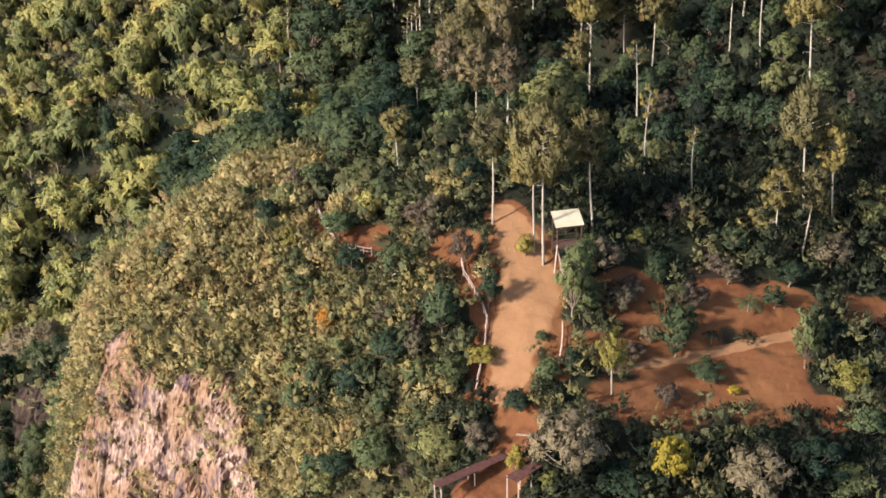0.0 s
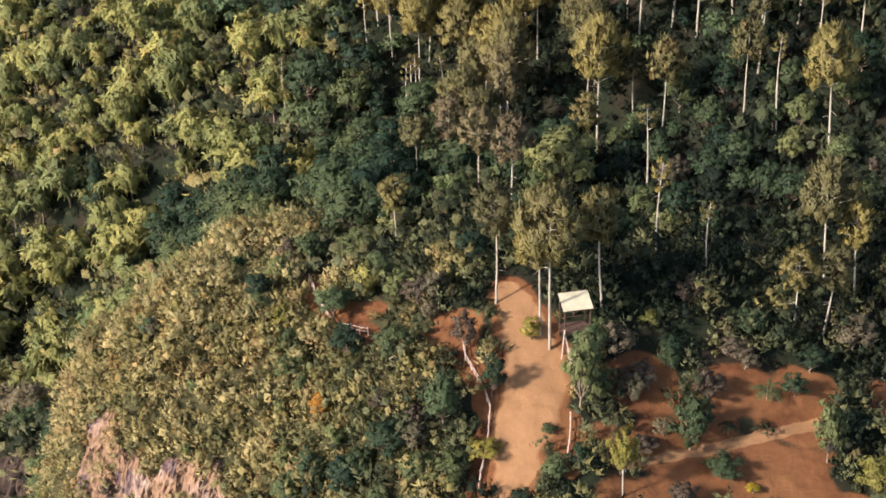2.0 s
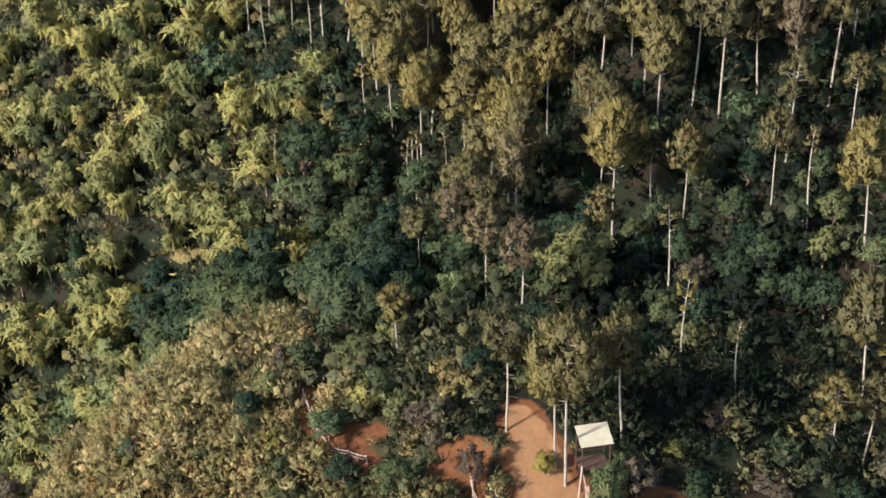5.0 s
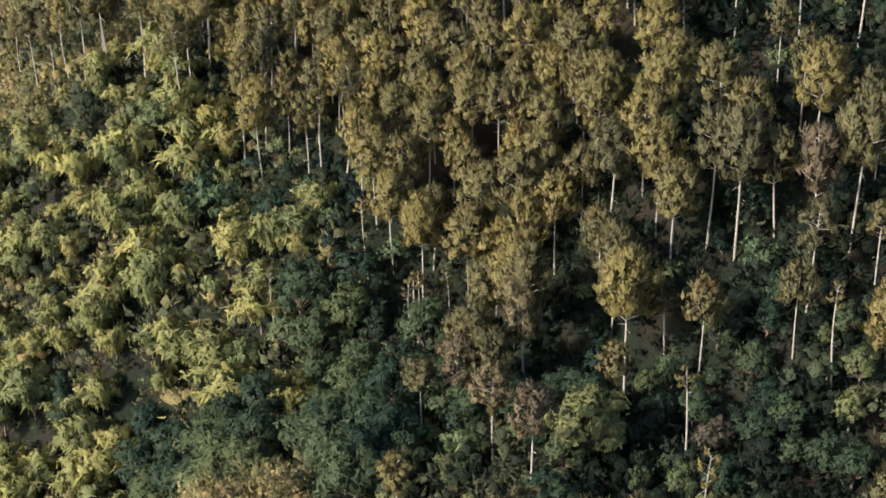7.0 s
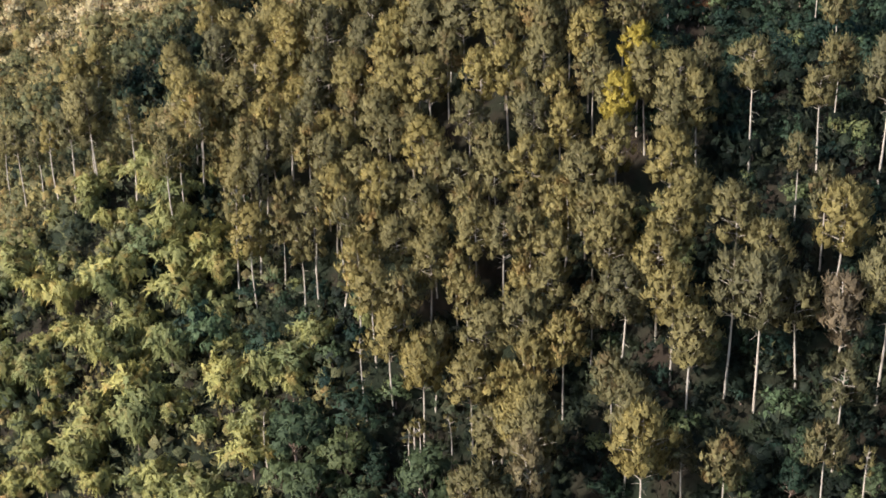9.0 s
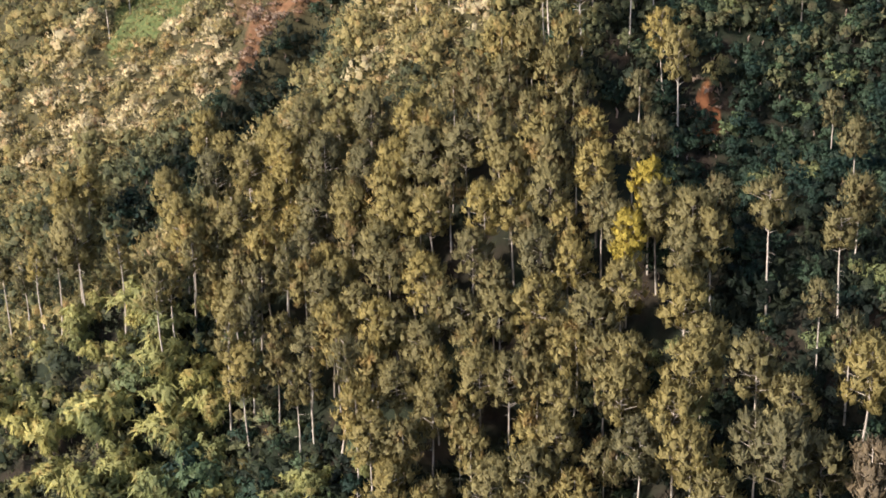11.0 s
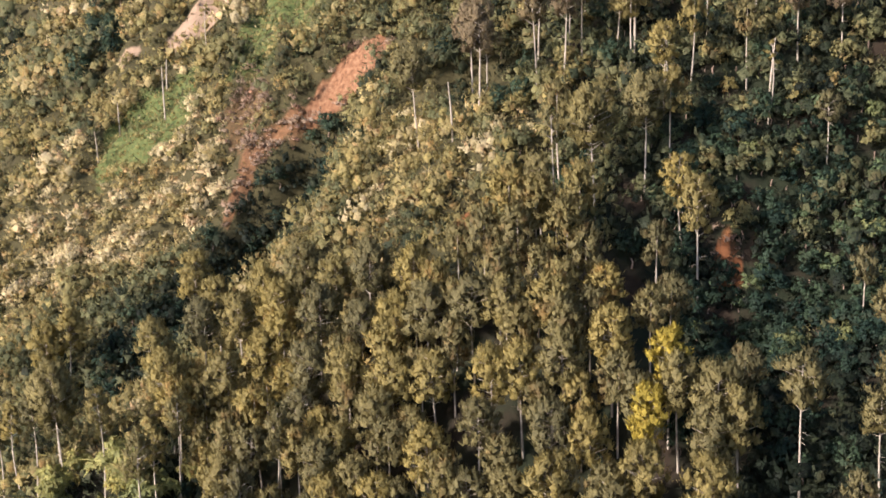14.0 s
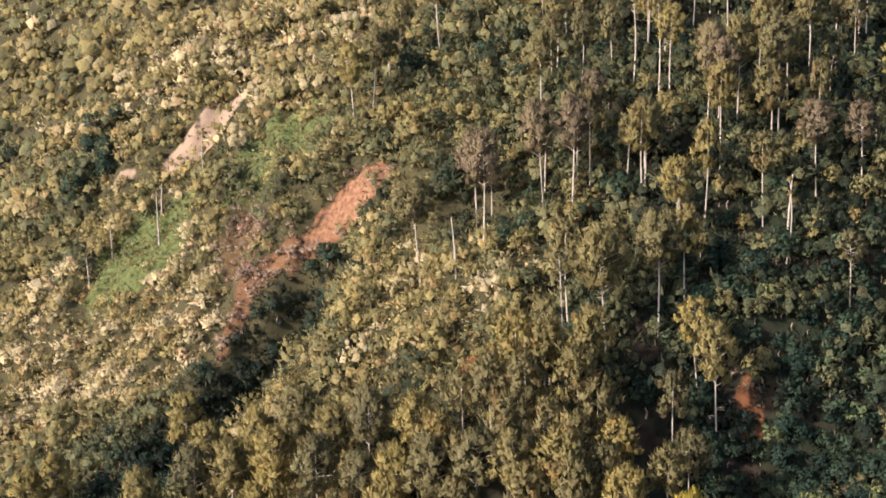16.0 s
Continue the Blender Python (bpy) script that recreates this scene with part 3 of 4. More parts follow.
def palm_meshes(seed, height=6.0, fine=True):
    """A small palm: slim stem and arching fronds of narrow leaflets."""
    r = np.random.RandomState(seed)
    stem = tube([(0, 0, -1.0), (0.15, 0.05, height * 0.35), (0.1, 0, height * 0.62)], [0.16, 0.12, 0.1], 6)
    blades, crown = [], np.array([0.1, 0, height * 0.62])
    for k in range(13):
        a, rise = k * 2.4 + r.uniform(-0.2, 0.2), r.uniform(0.2, 1.1)
        out = np.array([math.cos(a), math.sin(a), 0])
        t = np.linspace(0.08, 1, 9)[:, None]
        spine = crown + out * t * 2.9 + np.array([0, 0, 1.0]) * (rise * 2.6 * t - 2.7 * t * t)
        across = np.cross(out, (0, 0, 1.0))
        for side in (-1, 1):
            for q in range(8):
                w = 0.75 * math.sin(math.pi * (0.12 + 0.8 * q / 8)) * side
                root, tip = spine[q], spine[q] + across * w + out * 0.45 - (0, 0, 0.28)
                blades.append([root, spine[q + 1], tip])
    v = np.array(blades).reshape(-1, 3)
    return stem, (v, np.arange(len(v)).reshape(-1, 3), None)


def make_tree(name, meshes, bark, leaf, label, category, group):
    (tv, tf), (lv, lf, ln) = meshes
    root = tagged(new(name), label, category, group)
    part("trunk", mesh_of("trunk", tv, tf, bark, smooth=True), root)
    part("crown", mesh_of("crown", lv, lf, leaf, normals=ln), root)
    return root


rng = np.random.RandomState(7)
SOURCES = {}
SHAPES, WOODS = {}, {}  # plants of the joined woods, of coarser tufts; where they stand


def plant(kind, x, y, size, spread=1.0, sink=0.15, far=False):
    """Sets a copy of one of the plants of a kind on the ground; the first of each is the plant itself. far: it joins a wood instead."""
    pool = SOURCES[kind]
    k, turn = rng.randint(len(pool)), rng.uniform(0, 6.28)
    if far:
        WOODS.setdefault(kind, []).append((k, x, y, float(ground_z(x, y)) - sink, size, spread, turn))
        return
    src = pool[k]
    m = Matrix.Translation((x, y, float(ground_z(x, y)) - sink)) @ Euler((rng.normal(0, 0.03), rng.normal(0, 0.03), turn)).to_matrix().to_4x4()
    ob = src[0] if not src[1] else copy_thing(src[0], m)
    src[1] += 1
    ob.matrix_basis = m @ Matrix.Diagonal((size * spread, size * spread, size, 1))


def wood(name, kinds, stem_verts, bark, leaf, label):
    """Trees past counting, joined: kinds maps a kind to the span of hues that it takes."""
    r = np.random.RandomState(77)
    stems, crowns, tints, faced = [], [], [], []
    for kind, (low, high) in kinds.items():
        for k, x, y, z, size, spread, turn in WOODS.get(kind, []):
            (tv, tf), (lv, lf, ln) = SHAPES[kind][k]
            c, s = math.cos(turn) * size * spread, math.sin(turn) * size * spread
            m = np.array([[c, -s, 0], [s, c, 0], [0, 0, size]])
            stems.append((tv[:stem_verts] @ m.T + (x, y, z), tf[(tf < stem_verts).all(1)]))
            crowns.append((lv @ m.T + (x, y, z), lf))
            faced.append(ln @ (m / size).T)
            tints.append(np.full(len(lv), r.uniform(low, high)))
    root = tagged(new(name), label, "woodland", kind="stuff")
    tv, tf = joined(stems)
    part("trunks", mesh_of("trunks", tv, tf, bark, smooth=True), root)
    v, f = joined(crowns)
    part("foliage", mesh_of("foliage", v, f, leaf, {"tint": np.concatenate(tints)}, normals=unit(np.concatenate(faced))), root)


def kind_of(kind, name, seeds, shape, bark, leaf, label, category, group):
    """Builds the plants of one kind: shape(seed) gives their meshes."""
    SHAPES[kind] = [shape(s, fine=False) for s in seeds]
    SOURCES[kind] = [[make_tree(name, shape(s), bark, leaf, label, category, group), 0] for s in seeds]


# Where the trees stand: x, y and height in metres.
EDGE_PINES = [(-42.0, 288.0, 25), (-37.8, 288.1, 25), (-28.4, 276.4, 21.5), (-25.8, 276.6, 21.5), (-21.2, 271.6, 25), (-101.1, 340.1, 19.9), (-92.6, 324.5, 20.7), (-88.4, 322.9, 17.5), (-83.7, 319.8, 20.3), (-79.4, 315.0, 22.9), (-65.0, 308.6, 25), (-55.1, 299.5, 25), (-53.0, 300.8, 22.6), (-50.8, 306.5, 22.8), (-32.5, 294.0, 24.5)]
ROUND_PINES = [(10.8, 164.1, 19.1), (11.9, 162.2, 24.2), (52.0, 175.0, 20.9), (24.0, 217.8, 25), (57.9, 199.1, 21.3), (9.3, 228.2, 24.4), (42.3, 230.9, 24.7), (58.3, 225.4, 25), (-6.9, 250.6, 21.2), (8.0, 230.2, 25), (66.5, 256.9, 23.6), (24.3, 317.4, 25), (-7.5, 353.8, 20.5), (33.6, 321.9, 21.5), (-73.5, 314.1, 25)]
SLENDER_PINES = [(19.5, 167.3, 19.3), (50.5, 168.7, 14.5), (56.2, 174.3, 16.2), (46.0, 167.7, 14.6), (50.3, 217.5, 18.6), (30.6, 221.7, 13.8), (38.3, 233.1, 23.9), (60.2, 218.4, 13.5), (43.6, 369.8, 19.9), (54.8, 359.1, 25), (38.5, 332.2, 19.1), (41.2, 309.0, 25), (-22.4, 403.1, 21.8), (-18.7, 405.9, 22.0), (-14.5, 411.4, 18.9), (-12.7, 414.6, 19.1), (39.4, 314.4, 19.2), (14.7, 315.6, 18.5), (66.8, 323.6, 13.8), (35.9, 352.6, 15.0), (-2.6, 416.3, 22.7), (23.2, 397.5, 19.1), (71.1, 368.2, 20.8), (27.8, 332.7, 14.2)]
UMBRELLA_PINES = [(4.9, 169.6, 17.8), (-9.3, 187.1, 12.0), (-6.6, 214.7, 13.9), (48.8, 269.2, 22.0), (58.1, 262.0, 16.9), (32.5, 352.0, 14.6), (62.0, 355.1, 25)]
RUSTY_PINES = [(9.6, 219.6, 24.0), (3.5, 201.8, 17.1), (0.4, 224.8, 17.5), (7.9, 189.2, 17.7), (-1.2, 213.8, 17.6), (51.7, 224.1, 25), (3.9, 362.1, 25), (4.7, 350.1, 24.3), (16.7, 353.7, 25), (21.5, 348.4, 25), (48.9, 358.8, 23.4), (50.6, 356.0, 22.4), (72.3, 336.3, 17.5), (6.9, 363.8, 16.8), (64.6, 337.7, 18.1), (27.8, 366.9, 16.7)]
SPARSE_PINES = [(35.2, 175.0, 13.3), (29.5, 196.7, 16.9), (50.7, 203.8, 17.7), (28.3, 177.4, 17.5), (-7.9, 240.8, 17.6), (-16.5, 255.1, 15.7), (-13.0, 234.4, 10.1), (-32.7, 250.3, 15.4), (36.9, 376.3, 24.8), (41.2, 369.2, 24.3), (73.3, 357.7, 12.7), (56.9, 328.7, 16.9), (17.3, 315.9, 25), (-61.6, 422.2, 14.4), (-8.4, 245.0, 13.3), (-2.8, 244.0, 13.2)]
STAND_LOWER = [(3.0, 214.9), (-0.2, 218.6), (22.9, 227.2), (32.5, 231.3), (48.6, 231.8), (4.6, 234.8), (30.9, 236.7), (44.3, 239.6), (55.5, 241.3), (29.5, 242.6), (24.1, 242.6), (40.8, 244.9), (32.6, 247.1), (1.3, 247.2), (10.8, 249.5), (4.3, 251.5), (13.8, 252.0), (22.2, 252.8), (35.7, 255.0), (-11.9, 255.6), (15.1, 256.5), (25.3, 256.9), (-14.8, 261.0), (33.9, 263.5), (7.0, 264.0), (-5.5, 264.5), (21.2, 266.0), (2.6, 266.0), (25.9, 268.3)]
STAND_MIDDLE = [(35.7, 269.3), (-10.9, 269.4), (40.3, 270.7), (37.3, 273.8), (-7.3, 274.1), (13.1, 274.2), (6.7, 275.6), (-18.7, 277.2), (32.5, 277.5), (0.3, 277.6), (18.9, 277.7), (27.2, 278.9), (13.5, 280.3), (-11.1, 280.7), (-15.0, 281.1), (-38.1, 283.7), (-26.9, 284.2), (-6.3, 284.5), (2.0, 285.2), (-22.9, 286.5), (-17.1, 286.7), (16.0, 287.1), (23.6, 287.8), (9.3, 287.9), (3.6, 290.0), (-24.2, 290.3), (-21.3, 292.5), (-15.3, 294.2), (-4.2, 294.3)]
STAND_UPPER = [(-40.3, 297.1), (-11.3, 298.2), (8.0, 298.9), (-37.4, 300.2), (2.1, 300.9), (-28.2, 303.4), (-19.8, 304.2), (-5.1, 304.6), (-26.8, 307.6), (-11.4, 309.4), (-17.8, 311.7), (-42.2, 314.2), (-8.1, 314.4), (-25.5, 314.5), (-35.6, 314.8), (-53.3, 315.3), (-75.0, 317.5), (-16.3, 317.7), (-22.4, 319.6), (-32.9, 322.8), (-56.9, 324.1), (-49.5, 327.8), (-29.8, 328.0), (-41.5, 328.0), (-38.5, 333.9), (-46.9, 334.3), (-85.3, 343.6), (-53.8, 344.4), (-80.5, 345.0)]
DEAD_TRUNKS = [(-70.6, 408.8, 13.4), (-72.2, 420.7, 7.6), (-84.1, 417.1, 10.1), (-89.2, 413.5, 7.9), (-0.6, 346.2, 11.7), (-8.4, 248.5, 9.2), (-12.4, 234.6, 8.9), (57.9, 331.6, 12.8), (40.0, 338.0, 13.1), (17.6, 363.5, 14.3)]
# Shrubs and leafy trees round the clearing: x, y, width and height.
GREEN_SHRUBS = [(4.0, 156.6, 3.4, 6.4), (-9.2, 164.2, 6.2, 5.9), (33.1, 147.7, 5.5, 3.2), (29.4, 151.9, 6.2, 7.9), (7.3, 141.4, 4.5, 2.8), (14.6, 145.7, 3.0, 4.2), (27.8, 160.9, 3.7, 3.8), (-1.5, 146.7, 5.4, 5.3), (-10.1, 152.7, 6.3, 5.1), (-14.1, 152.0, 5.5, 4.6), (-17.5, 145.1, 6.3, 4.2), (28.4, 163.2, 4.0, 2.7), (47.6, 162.7, 4.9, 4.2), (11.0, 150.7, 2.3, 1.5), (44.3, 158.6, 3.7, 3.7), (1.7, 178.9, 6.0, 5.0), (-22.9, 189.6, 6.4, 5.3), (44.8, 134.2, 8.0, 5.4), (19.6, 130.0, 7.8, 3.7), (48.8, 132.8, 7.9, 2.9), (-23.8, 166.9, 5.0, 3.4), (40.2, 167.5, 5.8, 3.9)]
OLIVE_SHRUBS = [(-2.7, 153.9, 5.7, 8.2), (15.3, 154.0, 5.2, 11.7), (-9.1, 174.6, 5.1, 5.6), (47.1, 150.2, 4.7, 9.3), (52.6, 139.3, 5.3, 5.1), (11.4, 144.7, 4.2, 3.7), (-6.1, 148.2, 4.6, 5.4), (-3.2, 139.1, 6.7, 6.2), (-12.6, 143.2, 7.0, 6.4), (17.5, 154.6, 3.9, 6.2), (61.8, 173.9, 5.9, 5.0), (-18.2, 174.5, 6.0, 5.0), (-26.7, 182.5, 4.4, 5.0), (-15.5, 189.3, 7.3, 4.9)]
YELLOW_SHRUBS = [(25.7, 131.8, 5.6, 7.4), (36.5, 145.4, 2.0, 1.5)]
LIME_SHRUBS = [(9.4, 163.5, 3.4, 3.6), (52.2, 146.1, 5.7, 5.6), (6.3, 133.0, 2.9, 6.0), (10.4, 129.6, 2.7, 4.5), (-25.3, 173.0, 3.1, 4.2), (-41.4, 179.0, 2.6, 2.4), (25.9, 166.3, 3.4, 2.5), (2.5, 149.0, 5.1, 2.9)]
BROWN_SHRUBS = [(0.5, 163.1, 3.9, 6.4), (31.7, 169.7, 4.1, 5.6), (20.5, 161.3, 5.3, 5.9), (2.1, 137.7, 5.2, 5.1), (54.4, 167.1, 6.6, 5.4), (22.4, 156.3, 4.7, 4.1), (32.5, 157.5, 4.8, 5.0), (38.5, 162.1, 4.0, 3.6), (23.3, 150.0, 3.9, 2.6), (25.8, 151.6, 3.1, 3.0), (23.5, 158.7, 5.6, 2.9), (37.1, 163.5, 4.9, 3.3), (-4.3, 169.4, 3.3, 3.2), (27.0, 142.4, 3.7, 4.2)]
GREY_SHRUBS = [(13.3, 131.1, 9.2, 10.6), (36.6, 130.9, 9.3, 7.9), (-89.7, 229.5, 14.2, 9.6)]
PALMS_SHRUBS = [(40.6, 157.9, 4.3, 3.1), (52.5, 154.9, 4.8, 4.1), (34.8, 153.8, 2.7, 2.9)]
ORANGE_SHRUBS = [(-19.6, 161.2, 3.0, 4.2)]
FORKED_SHRUBS = [(19.7, 143.1, 4.3, 9.8)]

kind_of("round", "pine_tree", range(40, 44), functools.partial(pine_meshes, crown_from=0.58, width=4.1, fill=1.0), bark_pale, pine_leaf, "tall pine with a bare pale trunk and rounded olive crown", "tree", "pines on the slope")
kind_of("slender", "pine_tree", range(50, 53), functools.partial(pine_meshes, crown_from=0.56, width=3.0, fill=1.0), bark_pale, pine_leaf, "slender tall pine with a narrow olive crown", "tree", "pines on the slope")
kind_of("edge", "pine_tree", range(54, 57), functools.partial(pine_meshes, crown_from=0.62, width=2.3, fill=0.95), bark_pale, pine_leaf, "slender edge pine with a long bare pale trunk", "tree", "dense pine stand")
kind_of("umbrella", "pine_tree", range(60, 62), functools.partial(pine_meshes, crown_from=0.64, width=3.6, fill=0.9, flat_top=True), bark_pale, pine_leaf, "pine with a long bare trunk and flat spreading crown", "tree", "pines on the slope")
kind_of("rusty", "pine_tree", range(70, 73), functools.partial(pine_meshes, crown_from=0.56, width=3.3, fill=0.8), bark_pale, rusty_leaf, "tall half-dry pine with a thin rusty brown crown", "tree", "half-dry pines")
kind_of("sparse", "pine_tree", range(80, 83), functools.partial(pine_meshes, crown_from=0.72, width=1.5, fill=0.6), bark_pale, pine_leaf, "bare pale trunk with a thin tuft of leaves at its tip", "tree", "nearly bare trunks")
kind_of("stand", "pine_tree", range(90, 96), functools.partial(pine_meshes, crown_from=0.52, width=4.0, fill=1.0), bark_pale, pine_leaf, "tall pine of the dense stand with a full olive-brown crown", "tree", "dense pine stand")
kind_of("golden", "pine_tree", range(97, 98), functools.partial(pine_meshes, crown_from=0.5, width=3.2, fill=1.15), bark_pale, golden_leaf, "tall pine with a golden yellow crown", "tree", "")
for x, y in ((27.3, 275.5), (31.5, 281)):
    plant("golden", x, y, 1.02)
for kind, spots in (("round", ROUND_PINES), ("slender", SLENDER_PINES), ("edge", EDGE_PINES), ("umbrella", UMBRELLA_PINES), ("rusty", RUSTY_PINES), ("sparse", SPARSE_PINES)):
    for x, y, height in spots:
        plant(kind, x, y, height / 20.0, min(1.25, (20.0 / height) ** 0.5))
GROWN = [(x, y) for some in (ROUND_PINES, SLENDER_PINES, EDGE_PINES, UMBRELLA_PINES, RUSTY_PINES, SPARSE_PINES) for x, y, _ in some] + STAND_LOWER + STAND_MIDDLE + STAND_UPPER


def free(x, y, apart):
    return all((x - a) ** 2 + (y - b) ** 2 > apart**2 for a, b in GROWN)


for x, y in STAND_LOWER + STAND_MIDDLE + STAND_UPPER:
    plant("stand", x, y, rng.uniform(0.88, 1.06), rng.uniform(0.9, 1.1))

kind_of("green", "leafy_tree", range(100, 103), functools.partial(broad_meshes, wide=0.9), bark_dark, green_leaf, "dense dark green leafy tree", "tree", "green leafy trees")
kind_of("olive", "leafy_tree", range(104, 107), functools.partial(broad_meshes, wide=0.9), bark_dark, olive_leaf, "olive green leafy tree in sunlight", "tree", "olive leafy trees")
kind_of("yellow", "leafy_tree", range(108, 110), functools.partial(broad_meshes, wide=0.9, fill=1.1), bark_pale, yellow_leaf, "small tree with bright yellow-green leaves", "tree", "yellow leafy trees")
kind_of("lime", "leafy_tree", range(121, 124), functools.partial(broad_meshes, wide=0.9), bark_dark, lime_leaf, "small yellow-green leafy tree", "tree", "yellow-green trees")
kind_of("brown", "shrub", range(110, 112), functools.partial(broad_meshes, wide=0.9, fill=0.8), bark_dark, brown_leaf, "brownish half-dry shrub with thin leaves", "shrub", "brown shrubs")
kind_of("grey", "leafy_tree", range(112, 114), functools.partial(broad_meshes, wide=0.95, fill=1.15, droop=0, size=0.46), bark_pale, grey_leaf, "pale straw-grey tree with thin leaves and bare twigs", "tree", "pale trees")
kind_of("orange", "shrub", range(114, 115), functools.partial(broad_meshes, wide=0.9), bark_dark, orange_leaf, "orange-leaved shrub on the sunny slope", "shrub", "")
kind_of("forked", "leafy_tree", range(115, 116), functools.partial(broad_meshes, wide=0.8, fill=0.8, droop=0, size=0.5, low=0.45), bark_pale, lime_leaf, "small tree with a pale forked trunk and yellow-green crown", "tree", "")
kind_of("palm", "palm_tree", range(119, 121), palm_meshes, bark_dark, green_leaf, "small green palm with arching fronds on bare soil", "palm", "small palms")
kind_of("conifer", "conifer_tree", range(125, 126), functools.partial(pine_meshes, crown_from=0.12, width=5.0, fill=1.2, cone=True), bark_pale, green_leaf, "dark grey-green conifer with tiers of drooping limbs", "tree", "")
kind_of("bamboo", "bamboo_clump", range(116, 119), bamboo_meshes, bark_dark, bamboo_leaf, "tall arching clump of yellow-green bamboo", "bamboo", "bamboo clumps")
for kind, spots in (("green", GREEN_SHRUBS), ("palm", PALMS_SHRUBS), ("olive", OLIVE_SHRUBS), ("yellow", YELLOW_SHRUBS), ("lime", LIME_SHRUBS), ("brown", BROWN_SHRUBS), ("grey", GREY_SHRUBS), ("orange", ORANGE_SHRUBS), ("forked", FORKED_SHRUBS)):
    for x, y, wide, height in spots:
        plant(kind, x, y, height / 6.0, wide / 5.4 / (height / 6.0))


def bare(x, y):
    """How far a place is open soil, rock, sand or grass."""
    return np.maximum.reduce([soil_mask(x, y), rock_mask(x, y) - 0.42 - 0.35 * np.clip(waves(x, 0.6 * ground_z(x, y), 7, 67) - 0.15, 0, 1), sand_mask(x, y), grass_mask(x, y) - 0.05, 0.7 * np.clip((slide_mask(x, y) - 0.2) / 0.1, 0, 1)])


def half_width(y):
    return np.where(y < 290, 0.344 * y + 8, np.where(y < 340, 0.344 * (y - 37) + 20, 0.344 * (y - 70) + 22))


def jittered(y0, y1, cell, seed, keep=None, grown_over=False):
    """Uneven spots about cell metres apart over a band of the hillside."""
    r = np.random.RandomState(seed)
    x, y = np.meshgrid(np.arange(-160, 160, cell), np.arange(y0, y1, cell))
    x, y = (x + r.uniform(-0.55, 0.55, x.shape) * cell).ravel(), (y + r.uniform(-0.55, 0.55, y.shape) * cell).ravel()
    ok = (np.abs(x + 10) < half_width(y) + 10) & (grown_over | (bare(x, y) < 0.4 + 0.22 * r.uniform(size=len(x))))
    if keep is not None:
        ok &= keep(x, y)
    return np.stack([x, y], 1)[ok]


plant("conifer", -73.3, 253.7, 0.78)
# Bare standing trunks.
for x, y, height in DEAD_TRUNKS:
    root = tagged(new("dead_trunk"), "bare pale dead trunk standing on the slope", "dead tree", "dead trunks")
    root.matrix_world = Matrix.Translation((x, y, float(ground_z(x, y))))
    lean = rng.normal(0, 0.05, 2) * height
    tv, tf = tube([(0, 0, -1), (lean[0] * 0.3, lean[1] * 0.5, height * 0.5), (lean[0], lean[1], height)], [0.24, 0.19, 0.1], 7)
    part("stem", mesh_of("stem", tv, tf, bark_pale, smooth=True), root)
    a = rng.uniform(0, 6.28)
    tv, tf = tube([(lean[0] * 0.6, lean[1] * 0.7, height * 0.7), (lean[0] * 0.6 + math.cos(a) * 1.2, lean[1] * 0.7 + math.sin(a) * 1.2, height * 0.8)], [0.08, 0.03], 5)
    part("branch", mesh_of("branch", tv, tf, bark_pale, smooth=True), root)
# Dark bamboo in the hollow of the upper slope.
for x, y in jittered(436, 466, 4.5, 25, lambda x, y: (np.hypot((x + 96) / 9, (y - 449) / 12) < 1)):
    plant("green", float(x), float(y), rng.uniform(0.9, 1.4), 0.9, far=True)
# Larger shrubs of the sunny spur.
for x, y in jittered(136, 196, 5.6, 24, lambda x, y: (x < -3) & (x > -60)):
    if x > -30 or rng.uniform() < 0.5:
        plant(("olive", "olive", "brown", "green", "bamboo")[rng.randint(5)], float(x), float(y), rng.uniform(0.3, 0.8 if x < -26 else 1.0), rng.uniform(0.75, 1.15))
# Pines that fill the stand and stand singly on the shaded slope.
for x, y in jittered(246, 318, 3.2, 21, lambda x, y: (x > -13 - 0.73 * (y - 257)) & (x > -60) & (x < 24)):
    if free(x, y, 4.2):
        plant("stand", float(x), float(y), rng.uniform(0.76, 1.02), rng.uniform(0.9, 1.1), far=True)
        GROWN.append((x, y))
for x, y in jittered(206, 312, 6.0, 22, lambda x, y: (x > 20 + 0.02 * (y - 206)) & (x < 95)):
    if free(x, y, 6.5) and rng.uniform() < (0.45 if x < 38 else 0.28 if y < 278 else 0.08):
        plant("round" if rng.uniform() < 0.5 else "slender", float(x), float(y), rng.uniform(0.75, 1.0), far=True)
        GROWN.append((x, y))
# Shrubs close to the shelter.
for x, y, size in ((16.9, 159.8, 1.15), (18.6, 162.6, 0.8), (15.4, 166.6, 0.6)):
    plant("olive" if y < 162 else "green", x, y, size, 0.75)
# A pale half-bare tree and its neighbours on the far flank of the spur.
for x, y, size in ((-81, 216, 2.5), (-88, 212, 1.2), (-70, 207, 0.8)):
    plant("grey", x, y, size, 0.85)
# Leafy trees on the far flank of the spur, below its cliff.
for x, y in jittered(172, 218, 5.0, 29, lambda x, y: (x < -64) & (x > -100) & (outcrop(x, y) < 0.3) & (np.hypot(x + 81, y - 216) > 5)):
    plant("olive" if rng.uniform() < 0.55 else "green", float(x), float(y), rng.uniform(0.7, 1.25), rng.uniform(0.9, 1.15))
